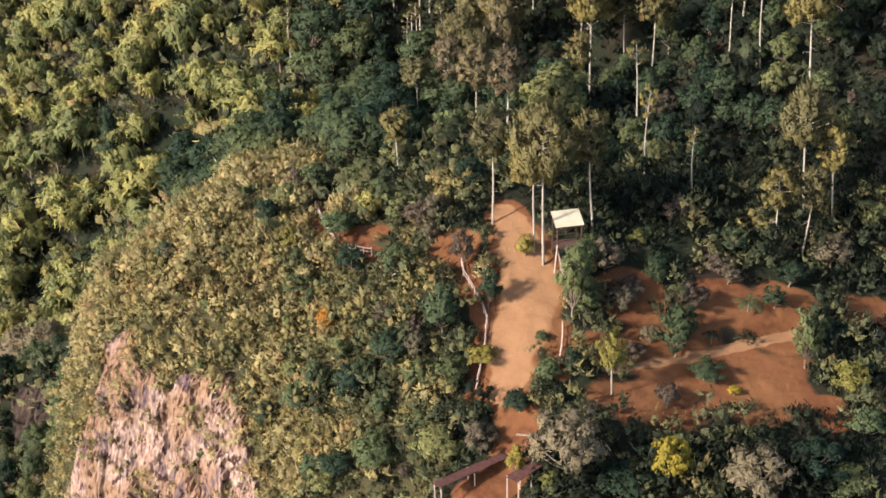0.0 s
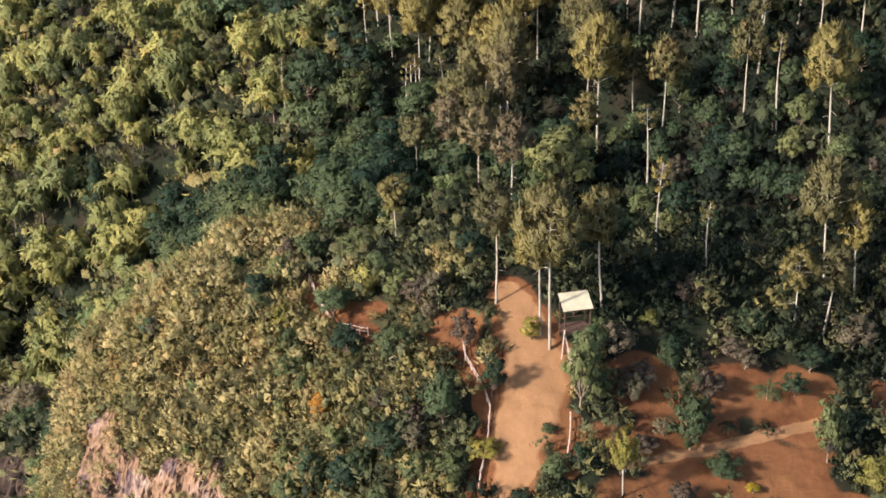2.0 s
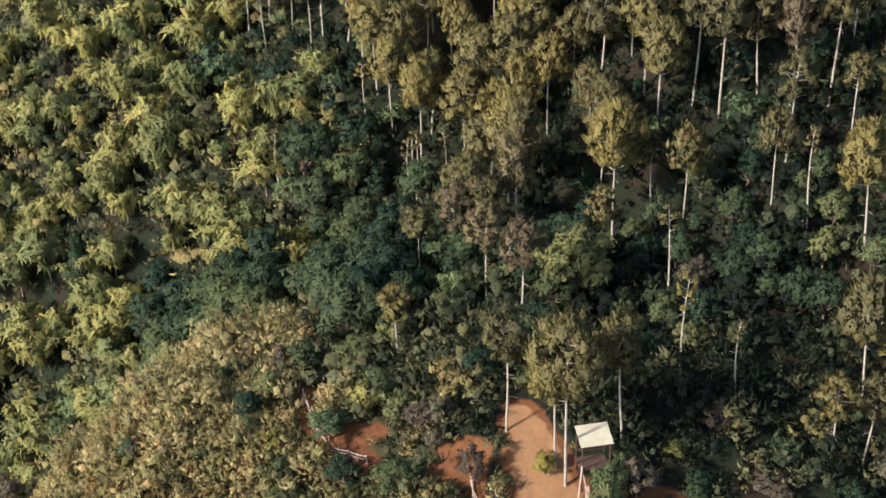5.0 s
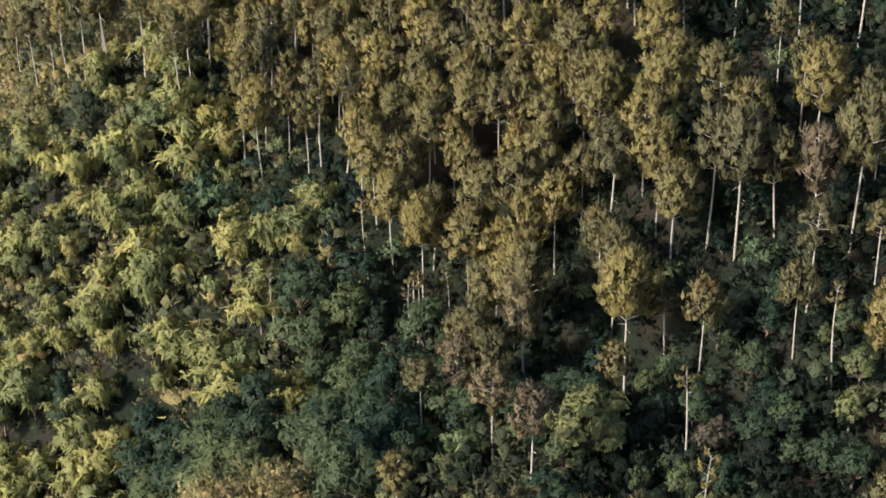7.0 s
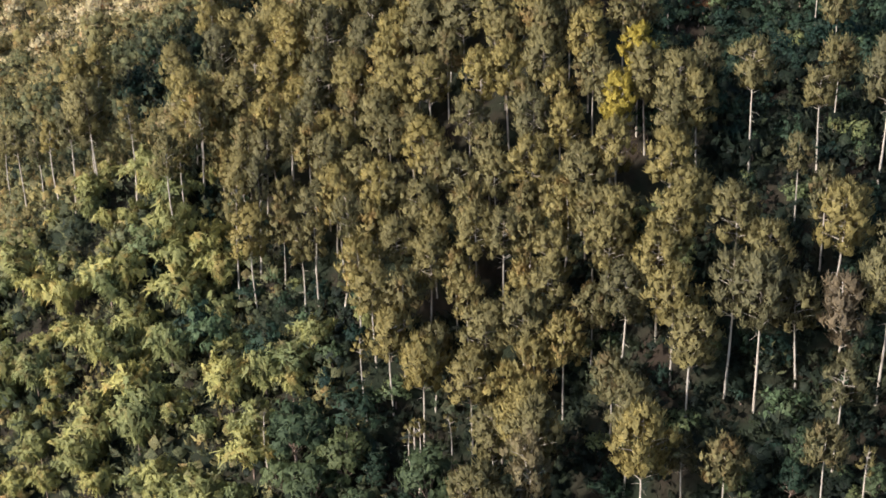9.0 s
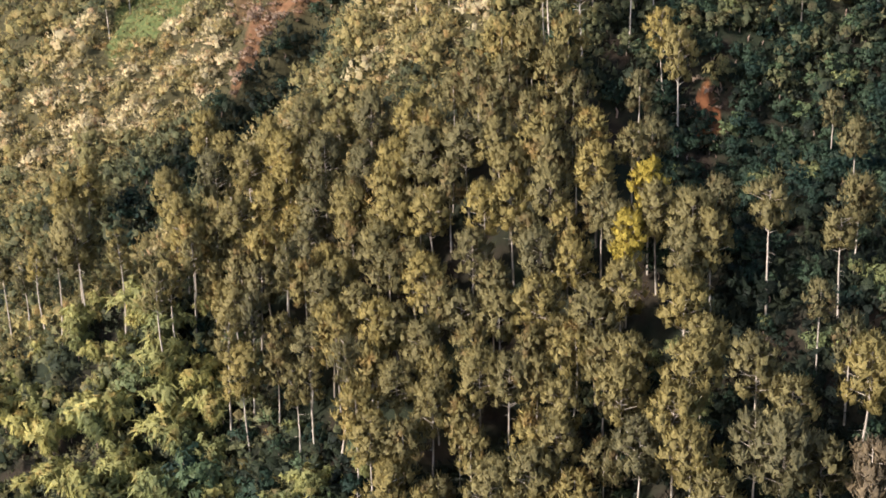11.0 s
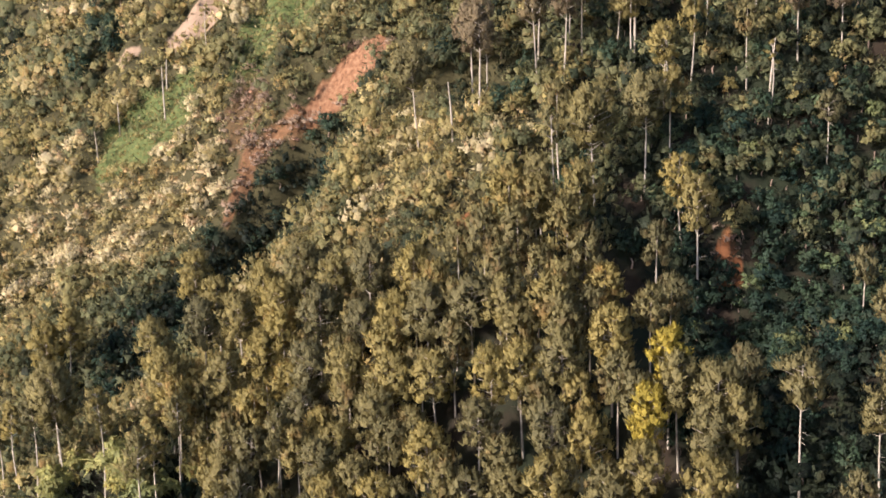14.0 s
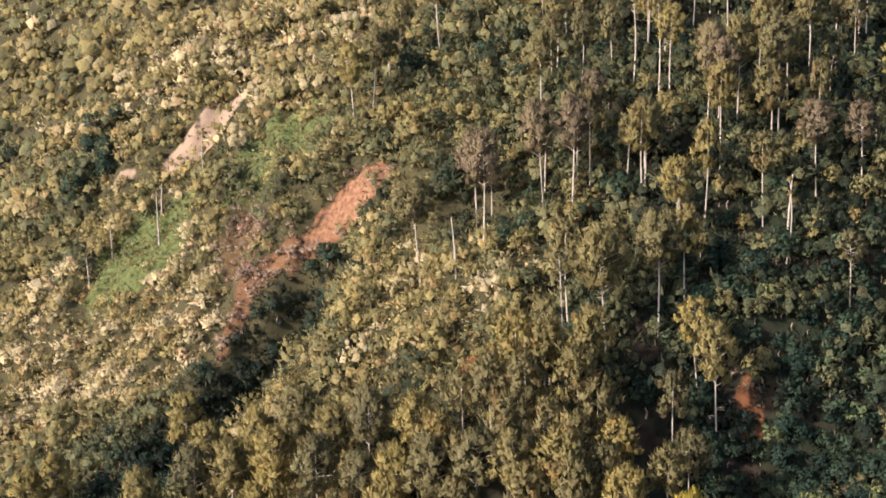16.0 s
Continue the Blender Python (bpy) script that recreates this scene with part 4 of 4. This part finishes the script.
# Leafy trees of the valley beside the pine stand.
valley = lambda x, y: (x < -4 - 0.75 * (y - 238)) & (y > 196) & (x > -115) & ((y > 213) | (x < -62) | (x > -20)) & ((y > 219) | (x > -62) | (x < -92))
for x, y in jittered(196, 318, 5.6, 17, valley):
    # Light and shade put into leaf colour: bamboo where lit, dark green behind spur.
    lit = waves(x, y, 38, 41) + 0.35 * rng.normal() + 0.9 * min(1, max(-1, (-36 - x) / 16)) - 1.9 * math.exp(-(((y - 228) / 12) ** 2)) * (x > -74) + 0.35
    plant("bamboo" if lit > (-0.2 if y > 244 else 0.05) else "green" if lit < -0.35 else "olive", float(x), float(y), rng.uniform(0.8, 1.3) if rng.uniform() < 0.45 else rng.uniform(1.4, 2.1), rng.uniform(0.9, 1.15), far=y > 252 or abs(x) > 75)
# Low leafy trees along the edge of the stand.
for x, y in jittered(256, 318, 5.0, 27, lambda x, y: (x > -6 - 0.75 * (y - 238)) & (x < -6 - 0.73 * (y - 257)) & (x > -70)):
    plant(("green", "olive", "bamboo")[rng.randint(3)], float(x), float(y), rng.uniform(0.6, 1.1), rng.uniform(0.9, 1.2), far=True)
# Leafy trees between the pines of the shaded slope.
shaded = lambda x, y: (x > 12 + 0.22 * (y - 200)) & (x < 105)
for x, y in jittered(184, 318, 6.2, 18, shaded):
    pick = rng.uniform()
    plant("green" if pick < (0.66 if y < 270 else 0.9) else "olive" if pick < 0.85 or y > 222 else "brown", float(x), float(y), rng.uniform(0.5, 1.3), rng.uniform(0.8, 1.15), far=y > 222)
for x, y in jittered(326, 420, 10.0, 19, lambda x, y: (x > 18) & np.array([free(a, b, 5) for a, b in zip(x, y)])):
    plant("rusty" if rng.uniform() < 0.6 else "slender", float(x), float(y), rng.uniform(0.75, 1.1), far=True)
for x, y in jittered(316, 440, 4.9, 20, lambda x, y: (x > 6 - 0.25 * (y - 340)) & (soil_mask(x, y) < 0.2)):
    kind = "lime" if rng.uniform() < 0.74 else "green"
    plant(kind, float(x), float(y), rng.uniform(0.65, 1.3), rng.uniform(0.8, 1.05), far=True)
# Close trees in the shaded slope's hollow, its shade put into their dark green.
for x, y in jittered(292, 330, 3.3, 31, lambda x, y: (x > 37) & (x < 82) & (soil_mask(x, y) < 0.15)):
    plant("green" if rng.uniform() < 0.9 else "olive", float(x), float(y), rng.uniform(0.6, 1.15), rng.uniform(0.85, 1.1), far=True)
# Dark trees along the gully; their dark green also stands in for its shade.
GULLY = [(-31, 380), (-36, 378), (-45, 372), (-54, 362), (-68, 346)]
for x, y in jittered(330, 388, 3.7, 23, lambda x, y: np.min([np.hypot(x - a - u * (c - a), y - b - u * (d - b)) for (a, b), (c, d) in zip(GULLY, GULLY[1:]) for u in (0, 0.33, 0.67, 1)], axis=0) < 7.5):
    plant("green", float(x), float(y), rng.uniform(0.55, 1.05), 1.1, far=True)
wood("pine_wood", {"stand": (0.25, 1.0), "round": (0.0, 0.5), "slender": (0.0, 0.5), "rusty": (0.3, 0.9)}, 56, bark_pale, pine_wood_leaf, "further pines of the dense stand and slope, joined")
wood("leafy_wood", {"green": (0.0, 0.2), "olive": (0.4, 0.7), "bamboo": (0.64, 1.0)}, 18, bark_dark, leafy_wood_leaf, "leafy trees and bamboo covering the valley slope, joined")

wood("scrub_wood", {"lime": (0.34, 0.7)}, 18, bark_dark, bush_leaf, "small olive and golden trees of the upper slope, joined")


# ---- shelter, fences and roofs at the clearing ----
def boards(pieces):
    """Square-edged timbers as one bmesh: rows of centre, size and pose."""
    bm = bmesh.new()
    for m, size in pieces:
        made = bmesh.ops.create_cube(bm, size=1.0, matrix=m @ Matrix.Diagonal((*size, 1)))
        bmesh.ops.bevel(bm, geom=[e for e in bm.edges if any(v in made["verts"] for v in e.verts)], offset=min(size) * 0.12, segments=1, affect="EDGES")
    return bm


def bm_part(name, bm, mat, parent, label=""):
    me = bpy.data.meshes.new(name)
    bm.to_mesh(me)
    bm.free()
    me.materials.append(mat)
    return part(name, me, parent, label)


def between(a, b, thick, deep=None):
    """Pose and size of a timber from a to b."""
    a, b = Vector(a), Vector(b)
    turn = (b - a).to_track_quat("Z", "Y").to_matrix().to_4x4()
    return Matrix.Translation((a + b) / 2) @ turn, (thick, deep or thick, (b - a).length)


wood_pale = plain_material("weathered_pale_wood", (0.34, 0.24, 0.18), (0.55, 0.42, 0.33), 3.0, 0.85, 0.01)
wood_dark = plain_material("dark_stained_wood", (0.06, 0.035, 0.025), (0.12, 0.07, 0.05), 3.0, 0.8, 0.01)
sheet_cream = plain_material("cream_roof_sheet", (0.4, 0.355, 0.23), (0.49, 0.44, 0.3), 0.9, 0.6)
roof_brown = plain_material("red_brown_roof", (0.055, 0.026, 0.02), (0.1, 0.045, 0.035), 1.5, 0.8, 0.02)


def z_at(x, y):
    return float(ground_z(x, y))


def shelter():
    root = tagged(new("viewing_shelter"), "open timber viewing shelter with a cream sheet roof on posts", "shelter")
    x0, y0 = 15.1, 163.0
    root.matrix_world = Matrix.Translation((x0, y0, z_at(x0, y0))) @ Matrix.Rotation(radians(11), 4, "Z")
    base = z_at(x0, y0)
    back, front = 1.85 - base, 0.65 - base
    tilt = math.atan2(back - front, 2.9)
    sheet = bmesh.new()
    bmesh.ops.create_grid(sheet, x_segments=28, y_segments=3, size=0.5)
    for v in sheet.verts:
        v.co = Vector((v.co.x * 4.1, v.co.y * 3.2, 0.035 * math.sin(v.co.x * 28 * math.pi)))
    bmesh.ops.solidify(sheet, geom=sheet.faces[:], thickness=0.03)
    bmesh.ops.transform(sheet, matrix=Matrix.Translation((0.2, 0, (back + front) / 2 + 0.1)) @ Matrix.Rotation(tilt, 4, "X"), verts=sheet.verts)
    roof = bm_part("roof", sheet, sheet_cream, root, "cream corrugated roof sheet")
    lean = Matrix.Translation((0.2, 0, (back + front) / 2 + 0.06)) @ Matrix.Rotation(tilt, 4, "X")
    for y in (-1.62, 1.62):
        bm_part("edge_board", boards([(lean @ Matrix.Translation((0, y, 0)), (4.1, 0.05, 0.16))]), wood_dark, roof, "dark timber edge board")
    for k in range(3):
        y = -1.3 + 1.3 * k
        z = (back + front) / 2 + y * math.tan(tilt)
        bm_part("rafter", boards([between((-1.75, y, z), (2.1, y, z), 0.09, 0.12)]), wood_dark, root)
    for x in (-1.6, 1.9):
        for y in (-1.25, 1.25):
            z = (back + front) / 2 + y * math.tan(tilt)
            bm_part("post", boards([between((x, y, z_at(x0 + x, y0 + y) - base - 0.5), (x, y, z), 0.16)]), wood_dark, root)
    deck = [between((-1.7 + 0.32 * k, -1.35, 2.4), (-1.7 + 0.32 * k, 1.35, 2.4), 0.29, 0.06) for k in range(12)]
    bm_part("deck", boards(deck), wood_dark, root, "dark plank deck")
    for y in (-1.3, 1.3):
        bm_part("rail", boards([between((-1.65, y, 3.3), (1.95, y, 3.3), 0.08)]), wood_dark, root)
    for a, b in (((-1.6, -1.3, 3.0), (-2.3, -2.4, -0.9)), ((-1.6, -1.3, 2.4), (-1.0, -2.6, -1.2))):
        bm_part("brace", boards([between(a, b, 0.16)]), wood_pale, root, "pale timber brace")
    bm_part("step_board", boards([between((-1.2, -2.9, -1.6), (-1.2, -2.2, 0.6), 0.55, 0.08)]), wood_pale, root, "pale leaning board")


shelter()


def fence(line, spacing, label):
    """Posts along a line of the plan, joined by two rails; the rails of each bay are parts."""
    root = tagged(new("fence"), label, "fence")
    ax, ay = line[0]
    root.matrix_world = Matrix.Translation((ax, ay, z_at(ax, ay)))
    spots = []
    for (a, b), (c, d) in zip(line, line[1:]):
        n = max(1, round(math.hypot(c - a, d - b) / spacing))
        spots += [(a + (c - a) * k / n, b + (d - b) * k / n) for k in range(n)]
    spots.append(line[-1])
    r = random.Random(5)
    tops = []
    for x, y in spots:
        p = Vector((x - ax, y - ay, z_at(x, y) - z_at(ax, ay)))
        lean = Vector((r.uniform(-0.05, 0.05), r.uniform(-0.05, 0.05), r.uniform(1.15, 1.35)))
        bm_part("post", boards([between(p - Vector((0, 0, 0.5)), p + lean, 0.17)]), wood_pale, root)
        tops.append((p, lean))
    for (p, u), (q, v) in zip(tops, tops[1:]):
        for f in (0.45, 0.85):
            bm_part("rail", boards([between(p + u * f, q + v * f, 0.13, 0.1)]), wood_pale, root)


fence(FENCES[0], 1.5, "weathered pale timber fence along the dirt track")
fence(FENCES[1], 1.5, "weathered pale timber fence round the bare lookout")
fence(FENCES[2], 1.5, "short pale timber fence beside the track")


def gate_roof(ax, ay, bx, by, half, z, label):
    root = tagged(new("entrance_canopy"), label, "canopy", "entrance canopies")
    base = z_at((ax + bx) / 2, (ay + by) / 2)
    root.matrix_world = Matrix.Translation(((ax + bx) / 2, (ay + by) / 2, base))
    way = Vector((bx - ax, by - ay, 0))
    long, turn = way.length, math.atan2(way.y, way.x)
    h = z - base
    m = Matrix.Translation((0, 0, h)) @ Matrix.Rotation(turn, 4, "Z")
    planks = int(long / 0.42)
    for k in range(planks):
        x = -long / 2 + (k + 0.5) * long / planks
        bm_part("roof_plank", boards([(m @ Matrix.Translation((x, 0, 0.01 * (k % 2))) @ Matrix.Rotation(radians(-9), 4, "X"), (long / planks - 0.02, 2 * half, 0.05))]), roof_brown, root)
    for x in (-long / 2 + 0.3, 0, long / 2 - 0.3):
        for y in (-half + 0.15, half - 0.15):
            p = m @ Vector((x, y, -0.05))
            g = z_at(p.x + (ax + bx) / 2, p.y + (ay + by) / 2) - base
            bm_part("post", boards([between((p.x, p.y, min(g, h - 1.5) - 0.4), p, 0.17)]), wood_pale, root)
        bm_part("beam", boards([between(m @ Vector((x, -half, -0.1)), m @ Vector((x, half, -0.1)), 0.1)]), wood_dark, root)


gate_roof(-3.7, 129.9, 5.3, 136.0, 0.9, -19.3, "long brown plank canopy on pale posts over the entrance path")
gate_roof(5.7, 129.0, 9.5, 132.8, 1.1, -18.0, "brown plank canopy on pale posts beside the entrance path")
log = tagged(new("fallen_log"), "dark fallen log lying across the dirt track", "log")
lx, ly = 8.4, 137.6
log.matrix_world = Matrix.Translation((lx, ly, z_at(lx, ly)))
lv, lf = tube([(-1.6, 0.7, z_at(lx - 1.6, ly + 0.7) - z_at(lx, ly) + 0.1), (0, 0, 0.14), (1.7, -0.8, z_at(lx + 1.7, ly - 0.8) - z_at(lx, ly) + 0.1)], [0.16, 0.15, 0.12], 8)
part("stem", mesh_of("stem", lv, lf, bark_dark, smooth=True), log)


def sign_board():
    root = tagged(new("sign_board"), "small white notice board on two timber posts by the path", "sign")
    x, y = 58.0, 155.1
    root.matrix_world = Matrix.Translation((x, y, z_at(x, y)))
    for dx in (-0.5, 0.5):
        bm_part("post", boards([between((dx, 0, -0.4), (dx, 0, 1.7), 0.1)]), wood_pale, root)
    board = bm_part("board", boards([(Matrix.Translation((0, -0.08, 1.35)), (1.4, 0.05, 0.9))]), plain_material("white_paint", (0.62, 0.6, 0.56), (0.75, 0.73, 0.69), 2.0, 0.6), root, "white painted board")
    for z in (0.9, 1.8):
        bm_part("frame_rail", boards([(Matrix.Translation((0, -0.09, z)), (1.44, 0.07, 0.06))]), wood_pale, board)


sign_board()


# ---- undergrowth ----
def undergrowth(name, spots, sizes, tints, seed, lumps, per, leaf_size, label, droop=0.0, tall=1.0, core=0.5, material=bush_leaf):
    """Many bushes as one mesh; lumps: tufts of leaves in a bush, per: single sprays on each."""
    r = np.random.RandomState(seed)
    n = len(spots)
    z = ground_z(spots[:, 0], spots[:, 1])
    a = (np.arange(lumps) * 2.4)[None] + r.uniform(0, 6.28, (n, 1)) + r.normal(0, 0.3, (n, lumps))
    rad = np.sqrt((np.arange(lumps) + 0.15) / lumps)[None] * 0.75
    high = tall * r.uniform(0.75, 1.3, (n, 1))
    p = np.stack([np.cos(a) * rad, np.sin(a) * rad, (0.72 - 0.55 * rad**2 + r.normal(0, 0.1, (n, lumps))) * high], -1)
    body = unit(p - (0, 0, 0.1)).reshape(-1, 3)
    p = p * sizes[:, None, None] + np.stack([spots[:, 0], spots[:, 1], z - 0.25 * sizes], -1)[:, None]
    width = (sizes[:, None] * r.uniform(0.3, 0.46, (n, lumps)) * (9 / lumps) ** 0.4).ravel()
    blade = leaf_size * np.repeat(np.clip((sizes / sizes.mean()) ** 0.8, 0.75, 1.5), lumps * per)[:, None]
    v, f, facing = tufts_of(r, p.reshape(-1, 3), width, body, per, blade, min(1.25, 0.8 + 0.25 * tall), 0.78, droop, 2.1, 0.5, 0.55, core)
    hue = np.repeat(tints, lumps)
    me = mesh_of(name, v, f, material, {"tint": np.concatenate([np.repeat(hue, len(OCTA)), np.repeat(hue, per * 3)])}, normals=facing)
    return tagged(new(name, me), label, "undergrowth", kind="stuff")


# Undergrowth in four belts: scrub of the sunny spur, thicket of the valley and shaded slope, straw-coloured scrub above.
def belt(name, y0, y1, cell, size, lumps, per, leaf, seed, base, label, keep=None, tall=1.0, grown_over=False, material=bush_leaf):
    r = np.random.RandomState(seed)
    at = jittered(y0, y1, cell, seed, keep, grown_over)
    x, y = at.T
    tint = base(x, y) + 0.17 * waves(x, y, 20, seed + 1) + (0.2 * waves(x, y, 6, seed + 2) if y1 <= 220 else 0) + r.normal(0, {186: 0.16, 124: 0.13}.get(y0, 0.085), len(x))
    undergrowth(name, at, cell * size * np.clip(r.lognormal(-0.22, 0.55, len(x)), 0.38, 1.75), np.clip(tint, 0, 0.88 if y1 <= 220 else 1), seed, lumps, per, leaf, label, tall=tall, core=0.42 * (lumps > 1), material=material)


def spur_tint(x, y):
    return -0.17 * (x < -63) + np.where(x < -2, 0.85, np.where((x > 42) | ((y > 163) & (x > 10)), 0.26, 0.42) + 0.22 * waves(x, y, 7, 31)) - 0.25 * np.clip((145 - y) / 12, 0, 1) * (x > -30) - 0.33 * np.clip((x + 27) / 16, 0, 1) * (x < -2)


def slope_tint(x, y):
    # Hues near 0 are the trees' shade, put into the leaf colour.
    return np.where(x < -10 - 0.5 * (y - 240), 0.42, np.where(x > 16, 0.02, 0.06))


# Patches of the upper slope: centre, half sizes, hue (0 dark green, 0.5 olive, 0.7 golden, 1 cream) and how far it prevails.
PATCHES = (
    (-76, 386, 26, 17, 0.98, 1.0), (-96, 402, 20, 16, 0.95, 1.0), (-6, 342, 34, 22, 0.7, 0.95), (-86, 424, 16, 12, 0.66, 0.9),
    (-59, 385, 10, 11, 0.98, 1.0), (-96, 449, 9, 11, 0.12, 0.9), (-70, 462, 34, 18, 0.9, 0.9), (-36, 440, 16, 20, 0.88, 0.9),
    (-45, 412, 16, 12, 0.66, 0.8), (-140, 470, 12, 34, 0.15, 0.9), (-112, 430, 17, 26, 0.6, 0.9), (8, 372, 14, 10, 0.36, 0.9), (-2, 410, 22, 20, 0.5, 0.9), (40, 335, 12, 16, 0.2, 0.8), (-85, 340, 16, 16, 0.3, 0.8), (-86, 362, 17, 10, 0.38, 0.85),
)


def upper_tint(x, y):
    t = np.clip(0.64 - 0.008 * np.maximum(x + 10, 0), 0.2, 0.8)
    for cx, cy, rx, ry, hue, force in PATCHES:
        k = force * np.exp(-((((x - cx) / rx) ** 2 + ((y - cy) / ry) ** 2) ** 2))
        t = t * (1 - k) + hue * k
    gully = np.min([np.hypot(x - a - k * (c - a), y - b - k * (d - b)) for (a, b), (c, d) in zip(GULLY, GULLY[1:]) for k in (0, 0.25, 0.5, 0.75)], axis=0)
    t = t + 0.07 - 0.25 * np.clip((-waves(x, y, 10, 55) - 0.4) / 0.2, 0, 1)  # darker shrubs in small uneven patches
    # Gully shade and dark shrubs together, put into the bush hue.
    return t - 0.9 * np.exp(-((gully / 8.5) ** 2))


def cream(x, y):
    """The close cream-coloured scrub beside the gully."""
    return (upper_tint(x, y) > 0.74) & (x < -52) & (y < 432)


SPUR_BACK = lambda x, y: (x < -23) & (x > -63) & (y < 212)
belt("undergrowth", 124, 220, 1.7, 1.25, 6, 9, 0.38, 301, spur_tint, "dense olive and straw-coloured scrub on the spur", lambda x, y: ((y < 186) | SPUR_BACK(x, y)) & (x > -67) & (np.hypot(x - 15, y - 163) > 3.4), tall=1.65)
belt("undergrowth", 148, 184, 1.15, 1.2, 4, 7, 0.34, 314, spur_tint, "low olive scrub clinging to the steep end of the spur", lambda x, y: (x < -14) & (x > -70), tall=1.3)
belt("undergrowth", 186, 318, 2.7, 1.4, 5, 6, 0.58, 302, slope_tint, "green thicket under the trees, their shade put into its leaf colour", lambda x, y: ~SPUR_BACK(x, y) & ~((x > -2 - 0.73 * (y - 257)) & (x < 34) & (y > 266)))
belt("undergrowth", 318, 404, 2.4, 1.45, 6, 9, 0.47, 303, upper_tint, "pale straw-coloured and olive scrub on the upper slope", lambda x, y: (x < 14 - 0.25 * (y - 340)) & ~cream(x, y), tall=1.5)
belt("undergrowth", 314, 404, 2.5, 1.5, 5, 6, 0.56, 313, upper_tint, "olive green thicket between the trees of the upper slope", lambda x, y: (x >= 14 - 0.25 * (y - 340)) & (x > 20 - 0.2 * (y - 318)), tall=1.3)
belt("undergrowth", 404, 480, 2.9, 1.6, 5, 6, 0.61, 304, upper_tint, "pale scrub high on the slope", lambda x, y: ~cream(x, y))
belt("undergrowth", 480, 600, 5.2, 1.35, 4, 6, 0.75, 305, upper_tint, "distant scrub and trees near the ridge")
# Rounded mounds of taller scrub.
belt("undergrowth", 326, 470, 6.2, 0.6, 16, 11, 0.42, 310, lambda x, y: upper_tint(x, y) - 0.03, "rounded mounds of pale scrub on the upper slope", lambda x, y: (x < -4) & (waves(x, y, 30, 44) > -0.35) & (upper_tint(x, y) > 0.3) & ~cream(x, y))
# Close rounded shrubs of the cream-coloured scrub.
belt("undergrowth", 350, 432, 1.95, 1.25, 7, 9, 0.42, 312, lambda x, y: 0.9 + 0 * x, "close rounded cream-flowered shrubs beside the gully", lambda x, y: cream(x, y), tall=1.15)
# Withered shrubs on the wash below the slip and on the red bank of the shaded slope.
belt("undergrowth", 370, 408, 1.45, 1.15, 5, 8, 0.34, 315, lambda x, y: 0.55 + 0 * x, "withered pinkish-brown shrubs on the wash below the slip", lambda x, y: (slide_mask(x, y) > 0.25) & (slide_mask(x, y) < 0.6) & (waves(x, y, 4, 45) > -0.6), tall=1.2, grown_over=True, material=withered_leaf)
belt("undergrowth", 308, 320, 1.8, 0.7, 5, 8, 0.34, 316, lambda x, y: 0.6 + 0 * x, "withered reddish shrubs on the small red bank", lambda x, y: (np.hypot(x - 47.3, y - 313.6) < 4.5), grown_over=True, material=withered_leaf)
# Low tufts that fill the gaps of the sunny slopes.
# Where hue is lowered by 0.2, gap shade is put into the colour.
belt("dry_grass", 128, 220, 1.15, 0.62, 1, 6, 0.42, 306, lambda x, y: spur_tint(x, y) - 0.2, "tufts of dry grass and seedlings on the spur", lambda x, y: (x < 4) & ((y < 188) | SPUR_BACK(x, y)))
belt("dry_grass", 396, 430, 0.95, 0.55, 1, 6, 0.36, 308, lambda x, y: 0.62 + 0.12 * waves(x, y, 12, 309), "tufts of green and golden grass", lambda x, y: grass_mask(x, y) > 0.4, grown_over=True)
belt("dry_grass", 320, 470, 1.7, 0.6, 1, 5, 0.48, 307, lambda x, y: upper_tint(x, y) - 0.2, "tufts of dry grass between the bushes", lambda x, y: (x < 30) & (slide_mask(x, y) < 0.6) & (sand_mask(x, y) < 0.3), grown_over=True)
